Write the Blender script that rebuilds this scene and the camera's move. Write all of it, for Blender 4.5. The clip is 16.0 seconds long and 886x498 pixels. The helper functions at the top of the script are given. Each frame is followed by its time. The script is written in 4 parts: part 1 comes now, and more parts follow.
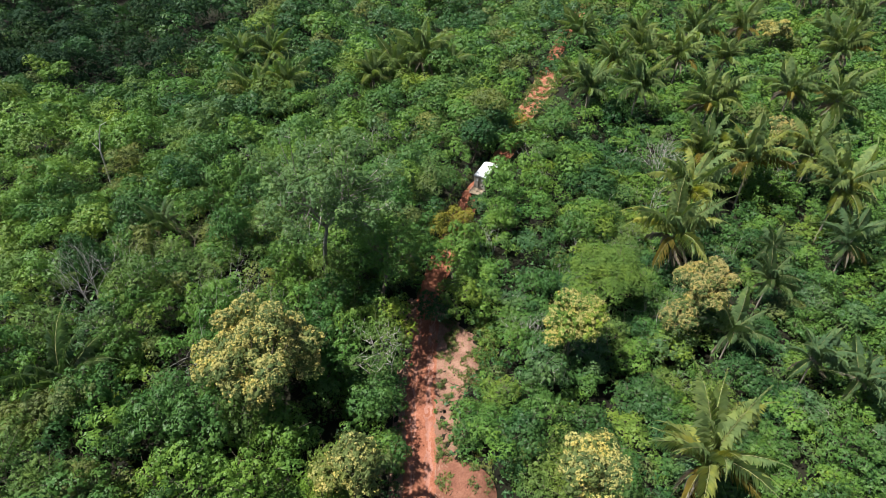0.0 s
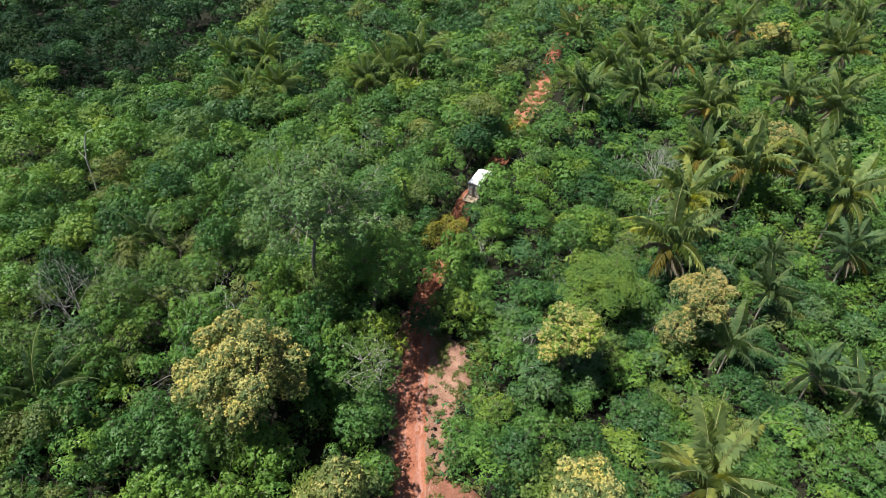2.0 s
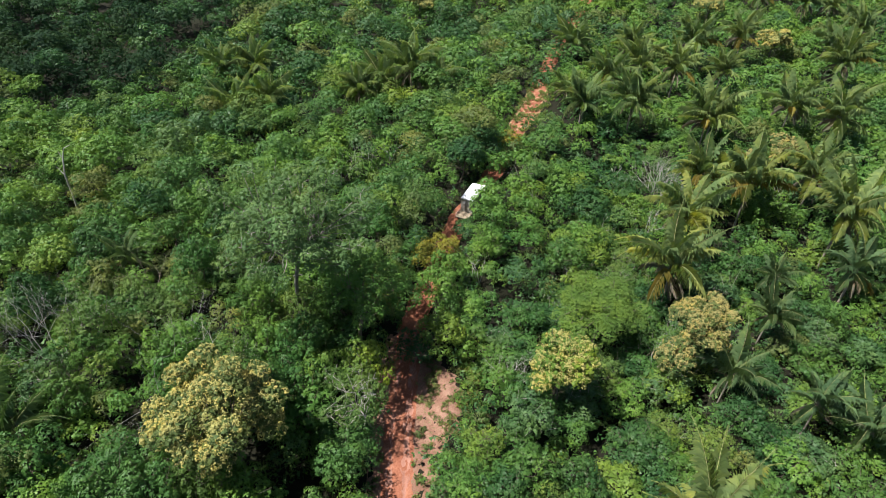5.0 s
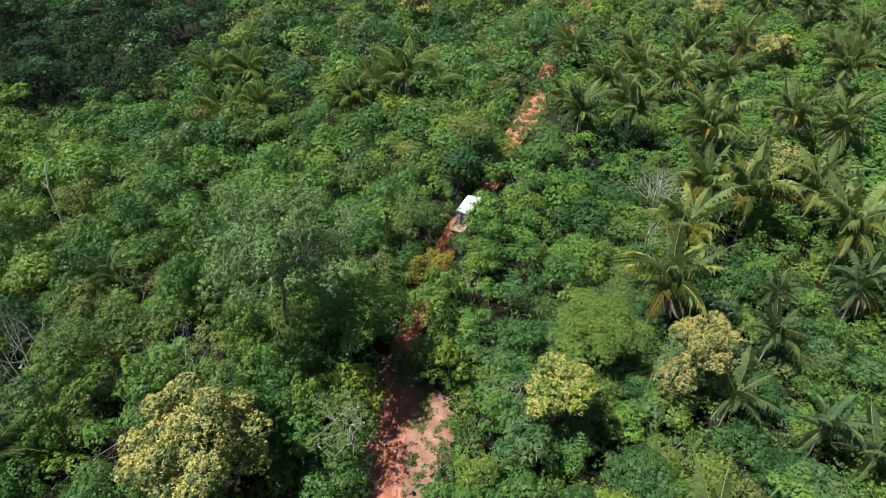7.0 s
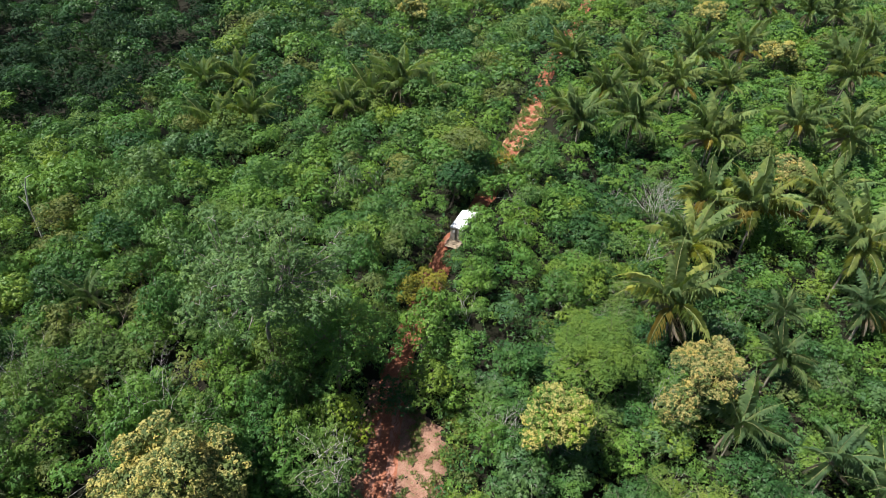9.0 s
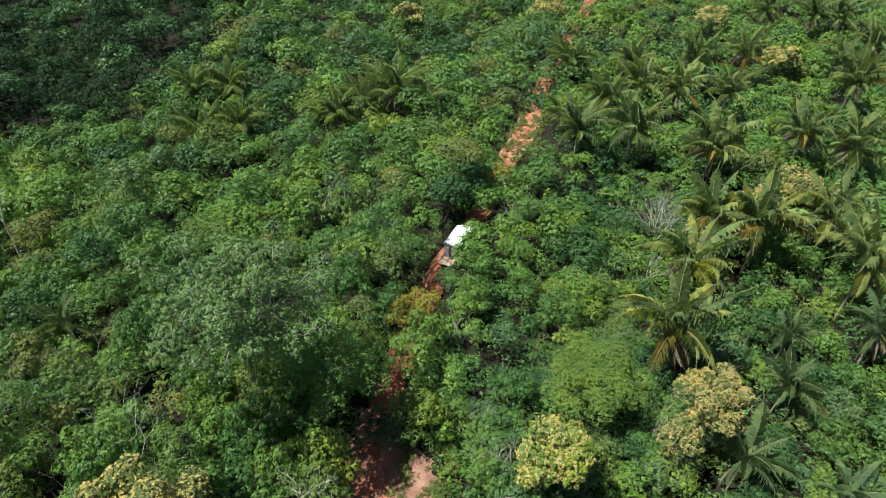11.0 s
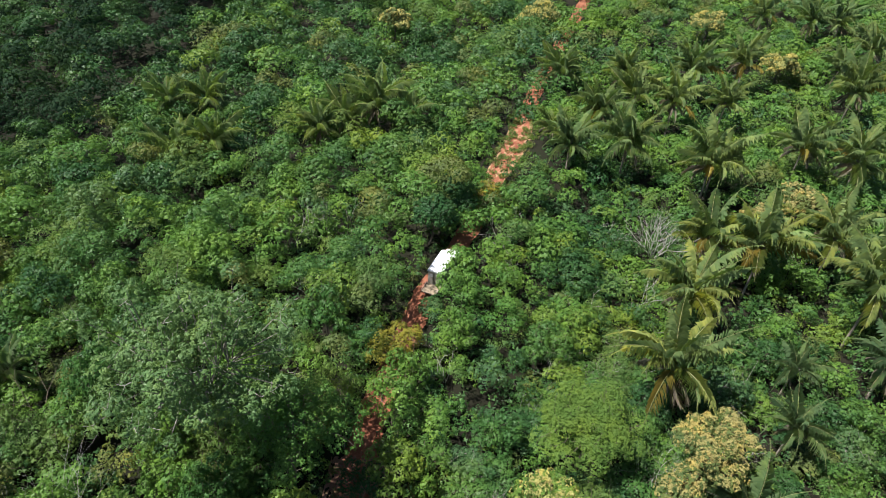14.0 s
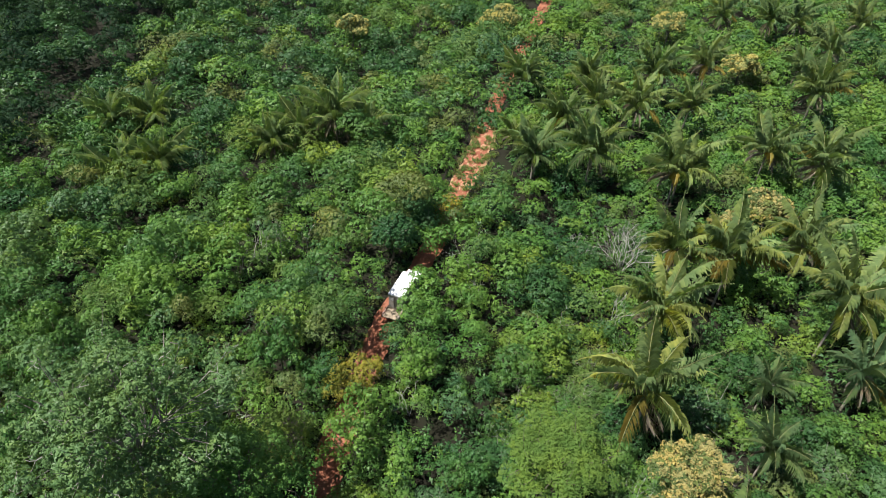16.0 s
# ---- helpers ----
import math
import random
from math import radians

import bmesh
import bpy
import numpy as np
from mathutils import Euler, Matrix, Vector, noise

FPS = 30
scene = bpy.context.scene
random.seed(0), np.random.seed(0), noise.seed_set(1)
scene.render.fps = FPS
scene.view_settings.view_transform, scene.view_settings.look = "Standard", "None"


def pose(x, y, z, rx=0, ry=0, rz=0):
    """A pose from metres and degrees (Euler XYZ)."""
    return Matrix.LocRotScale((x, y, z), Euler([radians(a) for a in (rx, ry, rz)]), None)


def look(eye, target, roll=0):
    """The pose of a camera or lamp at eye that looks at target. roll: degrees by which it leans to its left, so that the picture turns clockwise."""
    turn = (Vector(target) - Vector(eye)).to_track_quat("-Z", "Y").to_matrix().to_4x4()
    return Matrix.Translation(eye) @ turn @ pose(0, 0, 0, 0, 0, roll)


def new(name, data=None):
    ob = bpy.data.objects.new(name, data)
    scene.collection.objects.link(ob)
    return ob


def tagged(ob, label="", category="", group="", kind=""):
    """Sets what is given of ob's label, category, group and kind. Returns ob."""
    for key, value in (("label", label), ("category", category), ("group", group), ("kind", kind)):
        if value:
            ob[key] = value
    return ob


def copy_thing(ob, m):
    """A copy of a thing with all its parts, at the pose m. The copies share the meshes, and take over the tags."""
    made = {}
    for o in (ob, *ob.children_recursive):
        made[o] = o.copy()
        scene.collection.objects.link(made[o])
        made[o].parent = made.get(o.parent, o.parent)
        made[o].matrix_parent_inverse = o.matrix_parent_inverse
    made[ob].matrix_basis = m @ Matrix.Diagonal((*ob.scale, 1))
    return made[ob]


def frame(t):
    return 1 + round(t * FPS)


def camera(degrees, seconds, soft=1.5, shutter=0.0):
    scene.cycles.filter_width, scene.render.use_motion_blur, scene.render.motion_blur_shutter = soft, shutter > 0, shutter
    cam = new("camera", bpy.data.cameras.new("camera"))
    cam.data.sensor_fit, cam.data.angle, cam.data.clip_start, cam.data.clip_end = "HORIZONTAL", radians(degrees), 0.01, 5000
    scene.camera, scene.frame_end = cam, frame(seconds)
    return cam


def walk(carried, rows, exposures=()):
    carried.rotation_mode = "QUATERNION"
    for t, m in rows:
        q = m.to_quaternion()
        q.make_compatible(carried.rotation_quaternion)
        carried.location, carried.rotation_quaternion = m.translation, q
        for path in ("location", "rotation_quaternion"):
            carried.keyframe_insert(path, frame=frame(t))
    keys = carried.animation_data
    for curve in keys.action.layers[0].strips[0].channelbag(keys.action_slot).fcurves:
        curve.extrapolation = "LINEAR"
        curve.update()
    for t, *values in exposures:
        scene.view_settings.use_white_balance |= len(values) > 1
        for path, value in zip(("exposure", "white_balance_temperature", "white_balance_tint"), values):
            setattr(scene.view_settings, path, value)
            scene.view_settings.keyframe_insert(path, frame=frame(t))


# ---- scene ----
cam = camera(73.1, 16.0, 0.5)
METRES, EYE, TILT, LEAN, TURN = 32.92, 60.0, 0.0, 0.0, -2.5
ROWS = [
    (0.0, 0.0, 0.0, 0.0, 1.0, -38.93, -1.24),
    (0.5, 0.0067, 0.0177, -0.0004, 0.96, -38.93, -1.26),
    (1.0, 0.0135, 0.0363, 0.0001, 0.94, -38.94, -1.28),
    (1.5, 0.0211, 0.0566, 0.0013, 0.91, -38.95, -1.29),
    (2.0, 0.0281, 0.0782, 0.0026, 0.89, -38.95, -1.29),
    (2.5, 0.0357, 0.1007, 0.0041, 0.86, -38.95, -1.27),
    (3.0, 0.0424, 0.1236, 0.005, 0.85, -38.96, -1.31),
    (3.5, 0.0495, 0.1467, 0.0059, 0.85, -38.94, -1.28),
    (4.0, 0.0556, 0.1704, 0.007, 0.86, -38.94, -1.31),
    (6.5, 0.085, 0.2919, 0.0181, 0.82, -38.89, -1.31),
    (7.0, 0.0919, 0.3211, 0.0204, 0.8, -38.89, -1.31),
    (7.5, 0.0988, 0.3522, 0.0221, 0.78, -38.89, -1.29),
    (8.0, 0.1058, 0.3849, 0.0237, 0.78, -38.88, -1.29),
    (8.5, 0.1123, 0.4176, 0.0247, 0.8, -38.88, -1.33),
    (9.0, 0.1195, 0.4505, 0.0254, 0.79, -38.87, -1.32),
    (11.5, 0.1554, 0.6254, 0.0218, 0.75, -38.88, -1.33),
    (12.0, 0.1631, 0.6617, 0.0204, 0.73, -38.88, -1.3),
    (12.5, 0.1713, 0.6977, 0.0186, 0.7, -38.88, -1.28),
    (13.0, 0.1807, 0.7326, 0.0172, 0.65, -38.89, -1.28),
    (13.5, 0.1903, 0.7685, 0.0158, 0.5, -38.9, -1.33),
    (14.0, 0.2, 0.8051, 0.0149, 0.19, -38.91, -1.35),
    (14.5, 0.2115, 0.8421, 0.0142, -0.52, -38.89, -1.41),
    (15.0, 0.2246, 0.8803, 0.0138, -1.38, -38.88, -1.44),
    (15.5, 0.2393, 0.9208, 0.0109, -2.29, -38.86, -1.48),
    (16.0, 0.2562, 0.9637, 0.0084, -3.02, -38.83, -1.51),
]
walk(cam, [(t, pose(0, 0, EYE, TILT, LEAN, TURN) @ pose(METRES * x, METRES * y, METRES * z, 90 + pitch, roll, yaw)) for t, x, y, z, yaw, pitch, roll in ROWS])

# ---- world, sun, exposure ----
SUN_DIR = Vector((-0.45, -0.05, 0.89)).normalized()
world = bpy.data.worlds.new("sky")
scene.world = world
world.use_nodes = True
wn = world.node_tree.nodes
sky = wn.new("ShaderNodeTexSky")
sky.sky_type, sky.sun_disc = "NISHITA", False
sky.sun_elevation, sky.sun_rotation = math.asin(SUN_DIR.z), math.atan2(SUN_DIR.x, SUN_DIR.y)
sky.altitude = 300
world.node_tree.links.new(sky.outputs[0], wn["Background"].inputs[0])
wn["Background"].inputs[1].default_value = 0.05
sun = new("sun", bpy.data.lights.new("sun", "SUN"))
sun.data.energy, sun.data.angle, sun.data.color = 5.0, radians(0.55), (1.0, 0.96, 0.94)
sun.matrix_world = look(SUN_DIR * 400, (0, 0, 0))
scene.view_settings.exposure = 1.06


# ---- materials ----
def material(name, rough=0.8, metal=0.0, spec=0.5):
    m = bpy.data.materials.new(name)
    m.use_nodes = True
    b = m.node_tree.nodes["Principled BSDF"]
    b.inputs["Roughness"].default_value = rough
    b.inputs["Metallic"].default_value = metal
    b.inputs["Specular IOR Level"].default_value = spec
    return m, m.node_tree.nodes, m.node_tree.links, b


def ramp(nodes, stops):
    r = nodes.new("ShaderNodeValToRGB")
    e = r.color_ramp.elements
    e[0].position, e[0].color = stops[0][0], (*stops[0][1], 1)
    e[1].position, e[1].color = stops[-1][0], (*stops[-1][1], 1)
    for p, c in stops[1:-1]:
        e.new(p).color = (*c, 1)
    return r


def noise_tex(nodes, links, scale, detail=4, rough=0.55, coord="Object"):
    c = nodes.new("ShaderNodeTexCoord")
    n = nodes.new("ShaderNodeTexNoise")
    n.inputs["Scale"].default_value, n.inputs["Detail"].default_value, n.inputs["Roughness"].default_value = scale, detail, rough
    links.new(c.outputs[coord], n.inputs["Vector"])
    return n


def bump(nodes, links, b, source, strength, distance):
    k = nodes.new("ShaderNodeBump")
    k.inputs["Strength"].default_value, k.inputs["Distance"].default_value = strength, distance
    links.new(source, k.inputs["Height"])
    links.new(k.outputs[0], b.inputs["Normal"])


def mixed(nodes, links, fac, a, b, mode="MIX"):
    m = nodes.new("ShaderNodeMix")
    m.data_type, m.blend_type = "RGBA", mode
    for sock, v in ((m.inputs["Factor"], fac), (m.inputs["A"], a), (m.inputs["B"], b)):
        if isinstance(v, (int, float)):
            sock.default_value = v
        elif isinstance(v, tuple):
            sock.default_value = (*v, 1)
        else:
            links.new(v, sock)
    return m.outputs["Result"]


def leaf_material(name, dark, light, rough=0.42, glow=0.27, patch=0.09, drift=1.0, shine=0.22):
    """Leaves: each leaf its own shade, slow drifts of hue over the stand, and light that passes through the blade."""
    m, n, l, b = material(name, rough + 0.06, 0.0, shine)
    g = n.new("ShaderNodeNewGeometry")
    mean = tuple((p + q) / 2 for p, q in zip(dark, light))
    r = ramp(n, [(0.0, tuple((p + q) / 2 for p, q in zip(dark, mean))), (0.55, mean), (1.0, tuple((p + q) / 2 for p, q in zip(light, mean)))])
    l.new(g.outputs["Random Per Island"], r.inputs[0])
    t = n.new("ShaderNodeTexNoise")
    t.inputs["Scale"].default_value, t.inputs["Detail"].default_value = patch, 3
    l.new(g.outputs["Position"], t.inputs["Vector"])
    hue = ramp(n, [(0.3, (0.72, 0.86, 0.9)), (0.5, (1, 1, 1)), (0.7, (1.35, 1.15, 0.8))])
    l.new(t.outputs["Fac"], hue.inputs[0])
    c = mixed(n, l, drift, r.outputs[0], hue.outputs[0], "MULTIPLY")
    s = n.new("ShaderNodeTexNoise")
    s.inputs["Scale"].default_value, s.inputs["Detail"].default_value = 0.5, 2
    l.new(g.outputs["Position"], s.inputs["Vector"])
    twig = ramp(n, [(0.35, (0.78, 0.86, 0.86)), (0.5, (1, 1, 1)), (0.66, (1.28, 1.16, 0.9))])
    l.new(s.outputs["Fac"], twig.inputs[0])
    c = mixed(n, l, 0.8, c, twig.outputs[0], "MULTIPLY")
    l.new(c, b.inputs["Base Color"])
    tr = n.new("ShaderNodeBsdfTranslucent")
    warm = mixed(n, l, 1.0, c, (1.25, 1.22, 0.75), "MULTIPLY")
    l.new(warm, tr.inputs["Color"])
    mx = n.new("ShaderNodeMixShader")
    mx.inputs[0].default_value = glow
    l.new(b.outputs[0], mx.inputs[1])
    l.new(tr.outputs[0], mx.inputs[2])
    l.new(mx.outputs[0], n["Material Output"].inputs["Surface"])
    return m


LEAVES = [
    leaf_material("leaf_mid_green", (0.034, 0.092, 0.021), (0.090, 0.190, 0.047)),
    leaf_material("leaf_bright_green", (0.056, 0.132, 0.022), (0.130, 0.248, 0.051)),
    leaf_material("leaf_dark_green", (0.019, 0.062, 0.018), (0.055, 0.128, 0.038), 0.42),
    leaf_material("leaf_olive", (0.070, 0.106, 0.028), (0.144, 0.182, 0.060), 0.5),
    leaf_material("leaf_blue_green", (0.036, 0.090, 0.030), (0.099, 0.182, 0.071), 0.42),
    leaf_material("leaf_yellow_green", (0.078, 0.148, 0.022), (0.165, 0.255, 0.050)),
    leaf_material("leaf_feathery", (0.062, 0.122, 0.025), (0.125, 0.200, 0.055), 0.55),
    # dark-leaved kind, darkened further so its colour carries the gully's shade
    leaf_material("leaf_shaded_green", (0.008, 0.027, 0.012), (0.028, 0.066, 0.028), 0.6, 0.32, 0.09, 1.0, 0.12),
]
LEAF_SOFT = leaf_material("leaf_soft_pale", (0.075, 0.150, 0.026), (0.140, 0.225, 0.048), 0.6, 0.32, 0.3, 0.4)
LEAF_GREY = leaf_material("leaf_grey_green", (0.056, 0.126, 0.042), (0.155, 0.255, 0.094), 0.38, 0.32, 0.09, 0.3)
BLOSSOM = leaf_material("blossom_cream_yellow", (0.265, 0.248, 0.070), (0.470, 0.435, 0.155), 0.6, 0.2, 0.5, 0.1)
BLOSSOM_PALE = leaf_material("blossom_pale_straw", (0.215, 0.190, 0.060), (0.40, 0.350, 0.135), 0.6, 0.2, 0.5, 0.1)
AUTUMN = leaf_material("leaf_rust_tipped", (0.120, 0.170, 0.018), (0.27, 0.215, 0.040), 0.5, 0.32, 0.4, 0.5)
FROND = leaf_material("frond_green", (0.135, 0.220, 0.085), (0.36, 0.46, 0.200), 0.30, 0.5, 0.09, 0.5)
FROND_GOLD = leaf_material("frond_yellow_green", (0.200, 0.280, 0.075), (0.52, 0.54, 0.200), 0.30, 0.5, 0.09, 0.4)
FROND_DARK = leaf_material("frond_deep_green", (0.085, 0.165, 0.072), (0.23, 0.34, 0.165), 0.30, 0.46, 0.09, 0.4)
FROND_DEAD = leaf_material("frond_dead", (0.14, 0.115, 0.08), (0.36, 0.31, 0.25), 0.6, 0.15, 0.09, 0.1)
FROND_RUST = leaf_material("frond_rust", (0.17, 0.145, 0.028), (0.36, 0.29, 0.07), 0.5, 0.25, 0.09, 0.2)
GRASS = leaf_material("grass_blade", (0.09, 0.11, 0.03), (0.20, 0.20, 0.07), 0.5, 0.3, 0.4, 0.5)


def bark_material(name, dark, light, scale=6.0):
    m, n, l, b = material(name, 0.85, 0, 0.3)
    t = noise_tex(n, l, scale, 6, 0.65)
    r = ramp(n, [(0.3, dark), (0.7, light)])
    l.new(t.outputs["Fac"], r.inputs[0])
    l.new(r.outputs[0], b.inputs["Base Color"])
    bump(n, l, b, t.outputs["Fac"], 0.6, 0.05)
    return m


BARK = bark_material("bark_brown_grey", (0.07, 0.055, 0.04), (0.20, 0.17, 0.13))
BARK_TALL = bark_material("bark_mottled_grey", (0.06, 0.05, 0.04), (0.34, 0.31, 0.27), 1.2)
BARK_PALE = bark_material("bark_pale_grey", (0.22, 0.20, 0.17), (0.52, 0.49, 0.44))
BARK_DRY = bark_material("dry_twig_grey", (0.28, 0.26, 0.23), (0.52, 0.49, 0.46))
MIDRIB = bark_material("palm_midrib", (0.16, 0.18, 0.06), (0.30, 0.29, 0.13), 2.0)
PALM_BARK = bark_material("palm_trunk_grey", (0.12, 0.10, 0.075), (0.36, 0.31, 0.26), 3.0)


def soil_material(name, stops, fine=9.0, coarse=0.45, rough=0.95, depth=0.05, pebbles=None):
    m, n, l, b = material(name, rough, 0, 0.2)
    a = noise_tex(n, l, fine, 8, 0.65)
    c = noise_tex(n, l, coarse, 4, 0.6)
    s = n.new("ShaderNodeMath")
    s.operation = "ADD"
    k = n.new("ShaderNodeMath")
    k.operation = "MULTIPLY"
    k.inputs[1].default_value = 0.5
    l.new(a.outputs["Fac"], s.inputs[0])
    l.new(c.outputs["Fac"], s.inputs[1])
    l.new(s.outputs[0], k.inputs[0])
    r = ramp(n, stops)
    l.new(k.outputs[0], r.inputs[0])
    col = r.outputs[0]
    if pebbles:
        p = noise_tex(n, l, 2.6, 6, 0.7)
        pr = ramp(n, [(0.56, (0, 0, 0)), (0.66, (1, 1, 1))])
        l.new(p.outputs["Fac"], pr.inputs[0])
        col = mixed(n, l, pr.outputs[0], col, pebbles)
    l.new(col, b.inputs["Base Color"])
    bump(n, l, b, a.outputs["Fac"], 0.7, depth)
    return m


# litter taken near black: shade of the gaps between crowns is in its colour
SHADED_LITTER = soil_material("forest_floor_shaded_litter", [(0.35, (0.006, 0.007, 0.004)), (0.5, (0.014, 0.013, 0.007)), (0.66, (0.010, 0.019, 0.005))], 5.0, 0.25)
ROAD = soil_material("red_laterite_track", [(0.34, (0.150, 0.048, 0.026)), (0.5, (0.24, 0.090, 0.050)), (0.66, (0.32, 0.145, 0.088))], 4.0, 0.35, pebbles=(0.23, 0.085, 0.052))
RUT = soil_material("packed_pale_laterite", [(0.34, (0.22, 0.094, 0.062)), (0.5, (0.28, 0.135, 0.095)), (0.66, (0.35, 0.19, 0.14))], 6.0, 0.5)
BANK = soil_material("dry_earth_bank", [(0.36, (0.12, 0.060, 0.038)), (0.5, (0.21, 0.115, 0.078)), (0.64, (0.29, 0.175, 0.125))], 6.0, 0.6, 0.95, 0.10, (0.12, 0.12, 0.05))
CLEARING = soil_material("tan_red_clearing_earth", [(0.34, (0.23, 0.120, 0.062)), (0.5, (0.32, 0.190, 0.105)), (0.66, (0.40, 0.27, 0.16))], 3.0, 0.3, pebbles=(0.16, 0.17, 0.06))
MOUND = soil_material("red_brown_mound", [(0.34, (0.09, 0.036, 0.022)), (0.5, (0.17, 0.074, 0.046)), (0.66, (0.24, 0.12, 0.078))], 5.0, 0.6, 0.95, 0.1)


# ---- mesh building ----
def mesh_data(name, v, f, mats, index=None, smooth=False):
    """A mesh from arrays: places (n, 3) and triangles (m, 3), with a material number for each triangle."""
    me = bpy.data.meshes.new(name)
    v, f = np.asarray(v, np.float32), np.asarray(f, np.int32)
    me.vertices.add(len(v))
    me.vertices.foreach_set("co", v.ravel())
    me.loops.add(f.size)
    me.loops.foreach_set("vertex_index", f.ravel())
    me.polygons.add(len(f))
    me.polygons.foreach_set("loop_start", np.arange(0, f.size, 3, dtype=np.int32))
    for m in mats:
        me.materials.append(m)
    if index is not None:
        me.polygons.foreach_set("material_index", np.asarray(index, np.int32))
    me.polygons.foreach_set("use_smooth", np.full(len(f), smooth))
    me.update(calc_edges=True)
    return me


def put(name, me, parent=None, label="", m=None):
    ob = new(name, me)
    if parent:
        ob.parent = parent
    if m is not None:
        ob.matrix_basis = m
    return tagged(ob, label)


def part(name, bm, mat, parent, label="", bevel=0.0):
    if bevel:
        bmesh.ops.bevel(bm, geom=bm.edges[:], offset=bevel, segments=1, affect="EDGES")
    me = bpy.data.meshes.new(name)
    bm.to_mesh(me)
    bm.free()
    me.materials.append(mat)
    return put(name, me, parent, label)


def unit(a):
    return a / np.maximum(np.linalg.norm(a, axis=-1, keepdims=True), 1e-6)


def blades(P, N, length, width, rng, spread=0.45, fold=0.12, droop=0.15, simple=False):
    """One folded leaf at each place P, facing about N: two triangles that share a midrib, or one for small far leaves."""
    k = len(P)
    n = unit(N + rng.normal(0, spread, (k, 3)))
    a = unit(np.cross(n, rng.normal(0, 1, (k, 3))))
    a[:, 2] -= droop
    a = unit(a)
    b = unit(np.cross(n, a))
    L, W = np.reshape(length, (-1, 1)), np.reshape(width, (-1, 1))
    mid = P + a * L * 0.06 - n * L * fold
    v = np.stack([P - a * L * 0.5, mid + b * W * 0.5, P + a * L * 0.5, mid - b * W * 0.5], 1).reshape(-1, 3)
    if simple:
        v = np.stack([P - a * L * 0.42 + b * W * 0.45, P - a * L * 0.42 - b * W * 0.45, P + a * L * 0.58], 1).reshape(-1, 3)
        return v, np.arange(3 * k).reshape(-1, 3)
    i = np.arange(k)[:, None] * 4
    f = np.concatenate([i + [0, 1, 2], i + [0, 2, 3]], 1).reshape(-1, 3)
    return v, f


def foliage(C, R, Z, rng, clump=0.45, leaf=0.3, per=20, spread=0.3, cover=1.0, low=-0.1, simple=False, own=None):
    """Leafy mounds, each about clump in radius, set apart over domes at C of radius R and half-height Z; none inside a neighbour of the same tree.
    Returns places, triangles and each triangle's dome."""
    clump, leaf = np.broadcast_to(clump, len(C)).astype(float), np.broadcast_to(leaf, len(C)).astype(float)
    size = np.stack([R, R, Z], 1)
    count = np.maximum((cover * (1 - low) * math.pi * R * (R + Z) / (1.62 * clump) ** 2).astype(int), 3)
    d = np.repeat(np.arange(len(C)), count)
    k = np.arange(len(d)) - np.repeat(np.cumsum(count) - count, count)
    z = 1 - (1 - low) * np.clip((k + rng.uniform(0.1, 0.9, len(d))) / count[d], 0, 1)
    az = k * 2.39996 + rng.uniform(0, 6.283, len(C))[d] + rng.normal(0, 0.25, len(d))
    flat = np.sqrt(np.maximum(1 - z * z, 0))
    u = np.stack([np.cos(az) * flat, np.sin(az) * flat, z], 1)
    P = C[d] + u * rng.uniform(0.76, 1.14, len(d))[:, None] * size[d]
    if own is not None:
        keep = np.ones(len(d), bool)
        for step in range(1, int(np.bincount(own).max())):
            for b in (d + step, d - step):
                ok = (b >= 0) & (b < len(C))
                b = np.clip(b, 0, len(C) - 1)
                ok &= own[b] == own[d]
                keep &= ~(ok & ((((P - C[b]) / size[b]) ** 2).sum(1) < 0.62))
        d, u, P = d[keep], u[keep], P[keep]
    rc = clump[d] * rng.lognormal(-0.05, 0.25, len(d)).clip(0.5, 1.5)
    e = np.repeat(np.arange(len(d)), per)
    w = unit(rng.normal(0, 1, (len(e), 3)) + u[e] * 0.6 + [0, 0, 0.55])
    Q = P[e] + w * (rc[e] * rng.uniform(0.7, 1.06, len(e)))[:, None] * [1, 1, 0.72]
    L = leaf[d][e] * rng.uniform(0.7, 1.3, len(e))
    W = L * rng.uniform(0.42, 0.62, len(e)) * (1.25 if simple else 1.0)
    v, f = blades(Q, w * 0.62 + u[e] * 0.65 + [0, 0, 0.05], L, W, rng, spread, simple=simple)
    return v, f, d[e] if simple else np.repeat(d[e], 2)


def tubes(segs, sides=5):
    """Tapered rods: rows of (start, end, radius, radius)."""
    V, F, k = [], [], 0
    for p, q, r0, r1 in segs:
        p, q = Vector(p), Vector(q)
        w = (q - p).normalized()
        s = w.orthogonal().normalized()
        t = w.cross(s)
        for c, r in ((p, r0), (q, r1)):
            for j in range(sides):
                h = 2 * math.pi * j / sides
                V.append(c + (s * math.cos(h) + t * math.sin(h)) * r)
        for j in range(sides):
            a, b = k + j, k + (j + 1) % sides
            F += [(a, b, b + sides), (a, b + sides, a + sides)]
        k += 2 * sides
    return np.array([tuple(v) for v in V]), np.array(F)


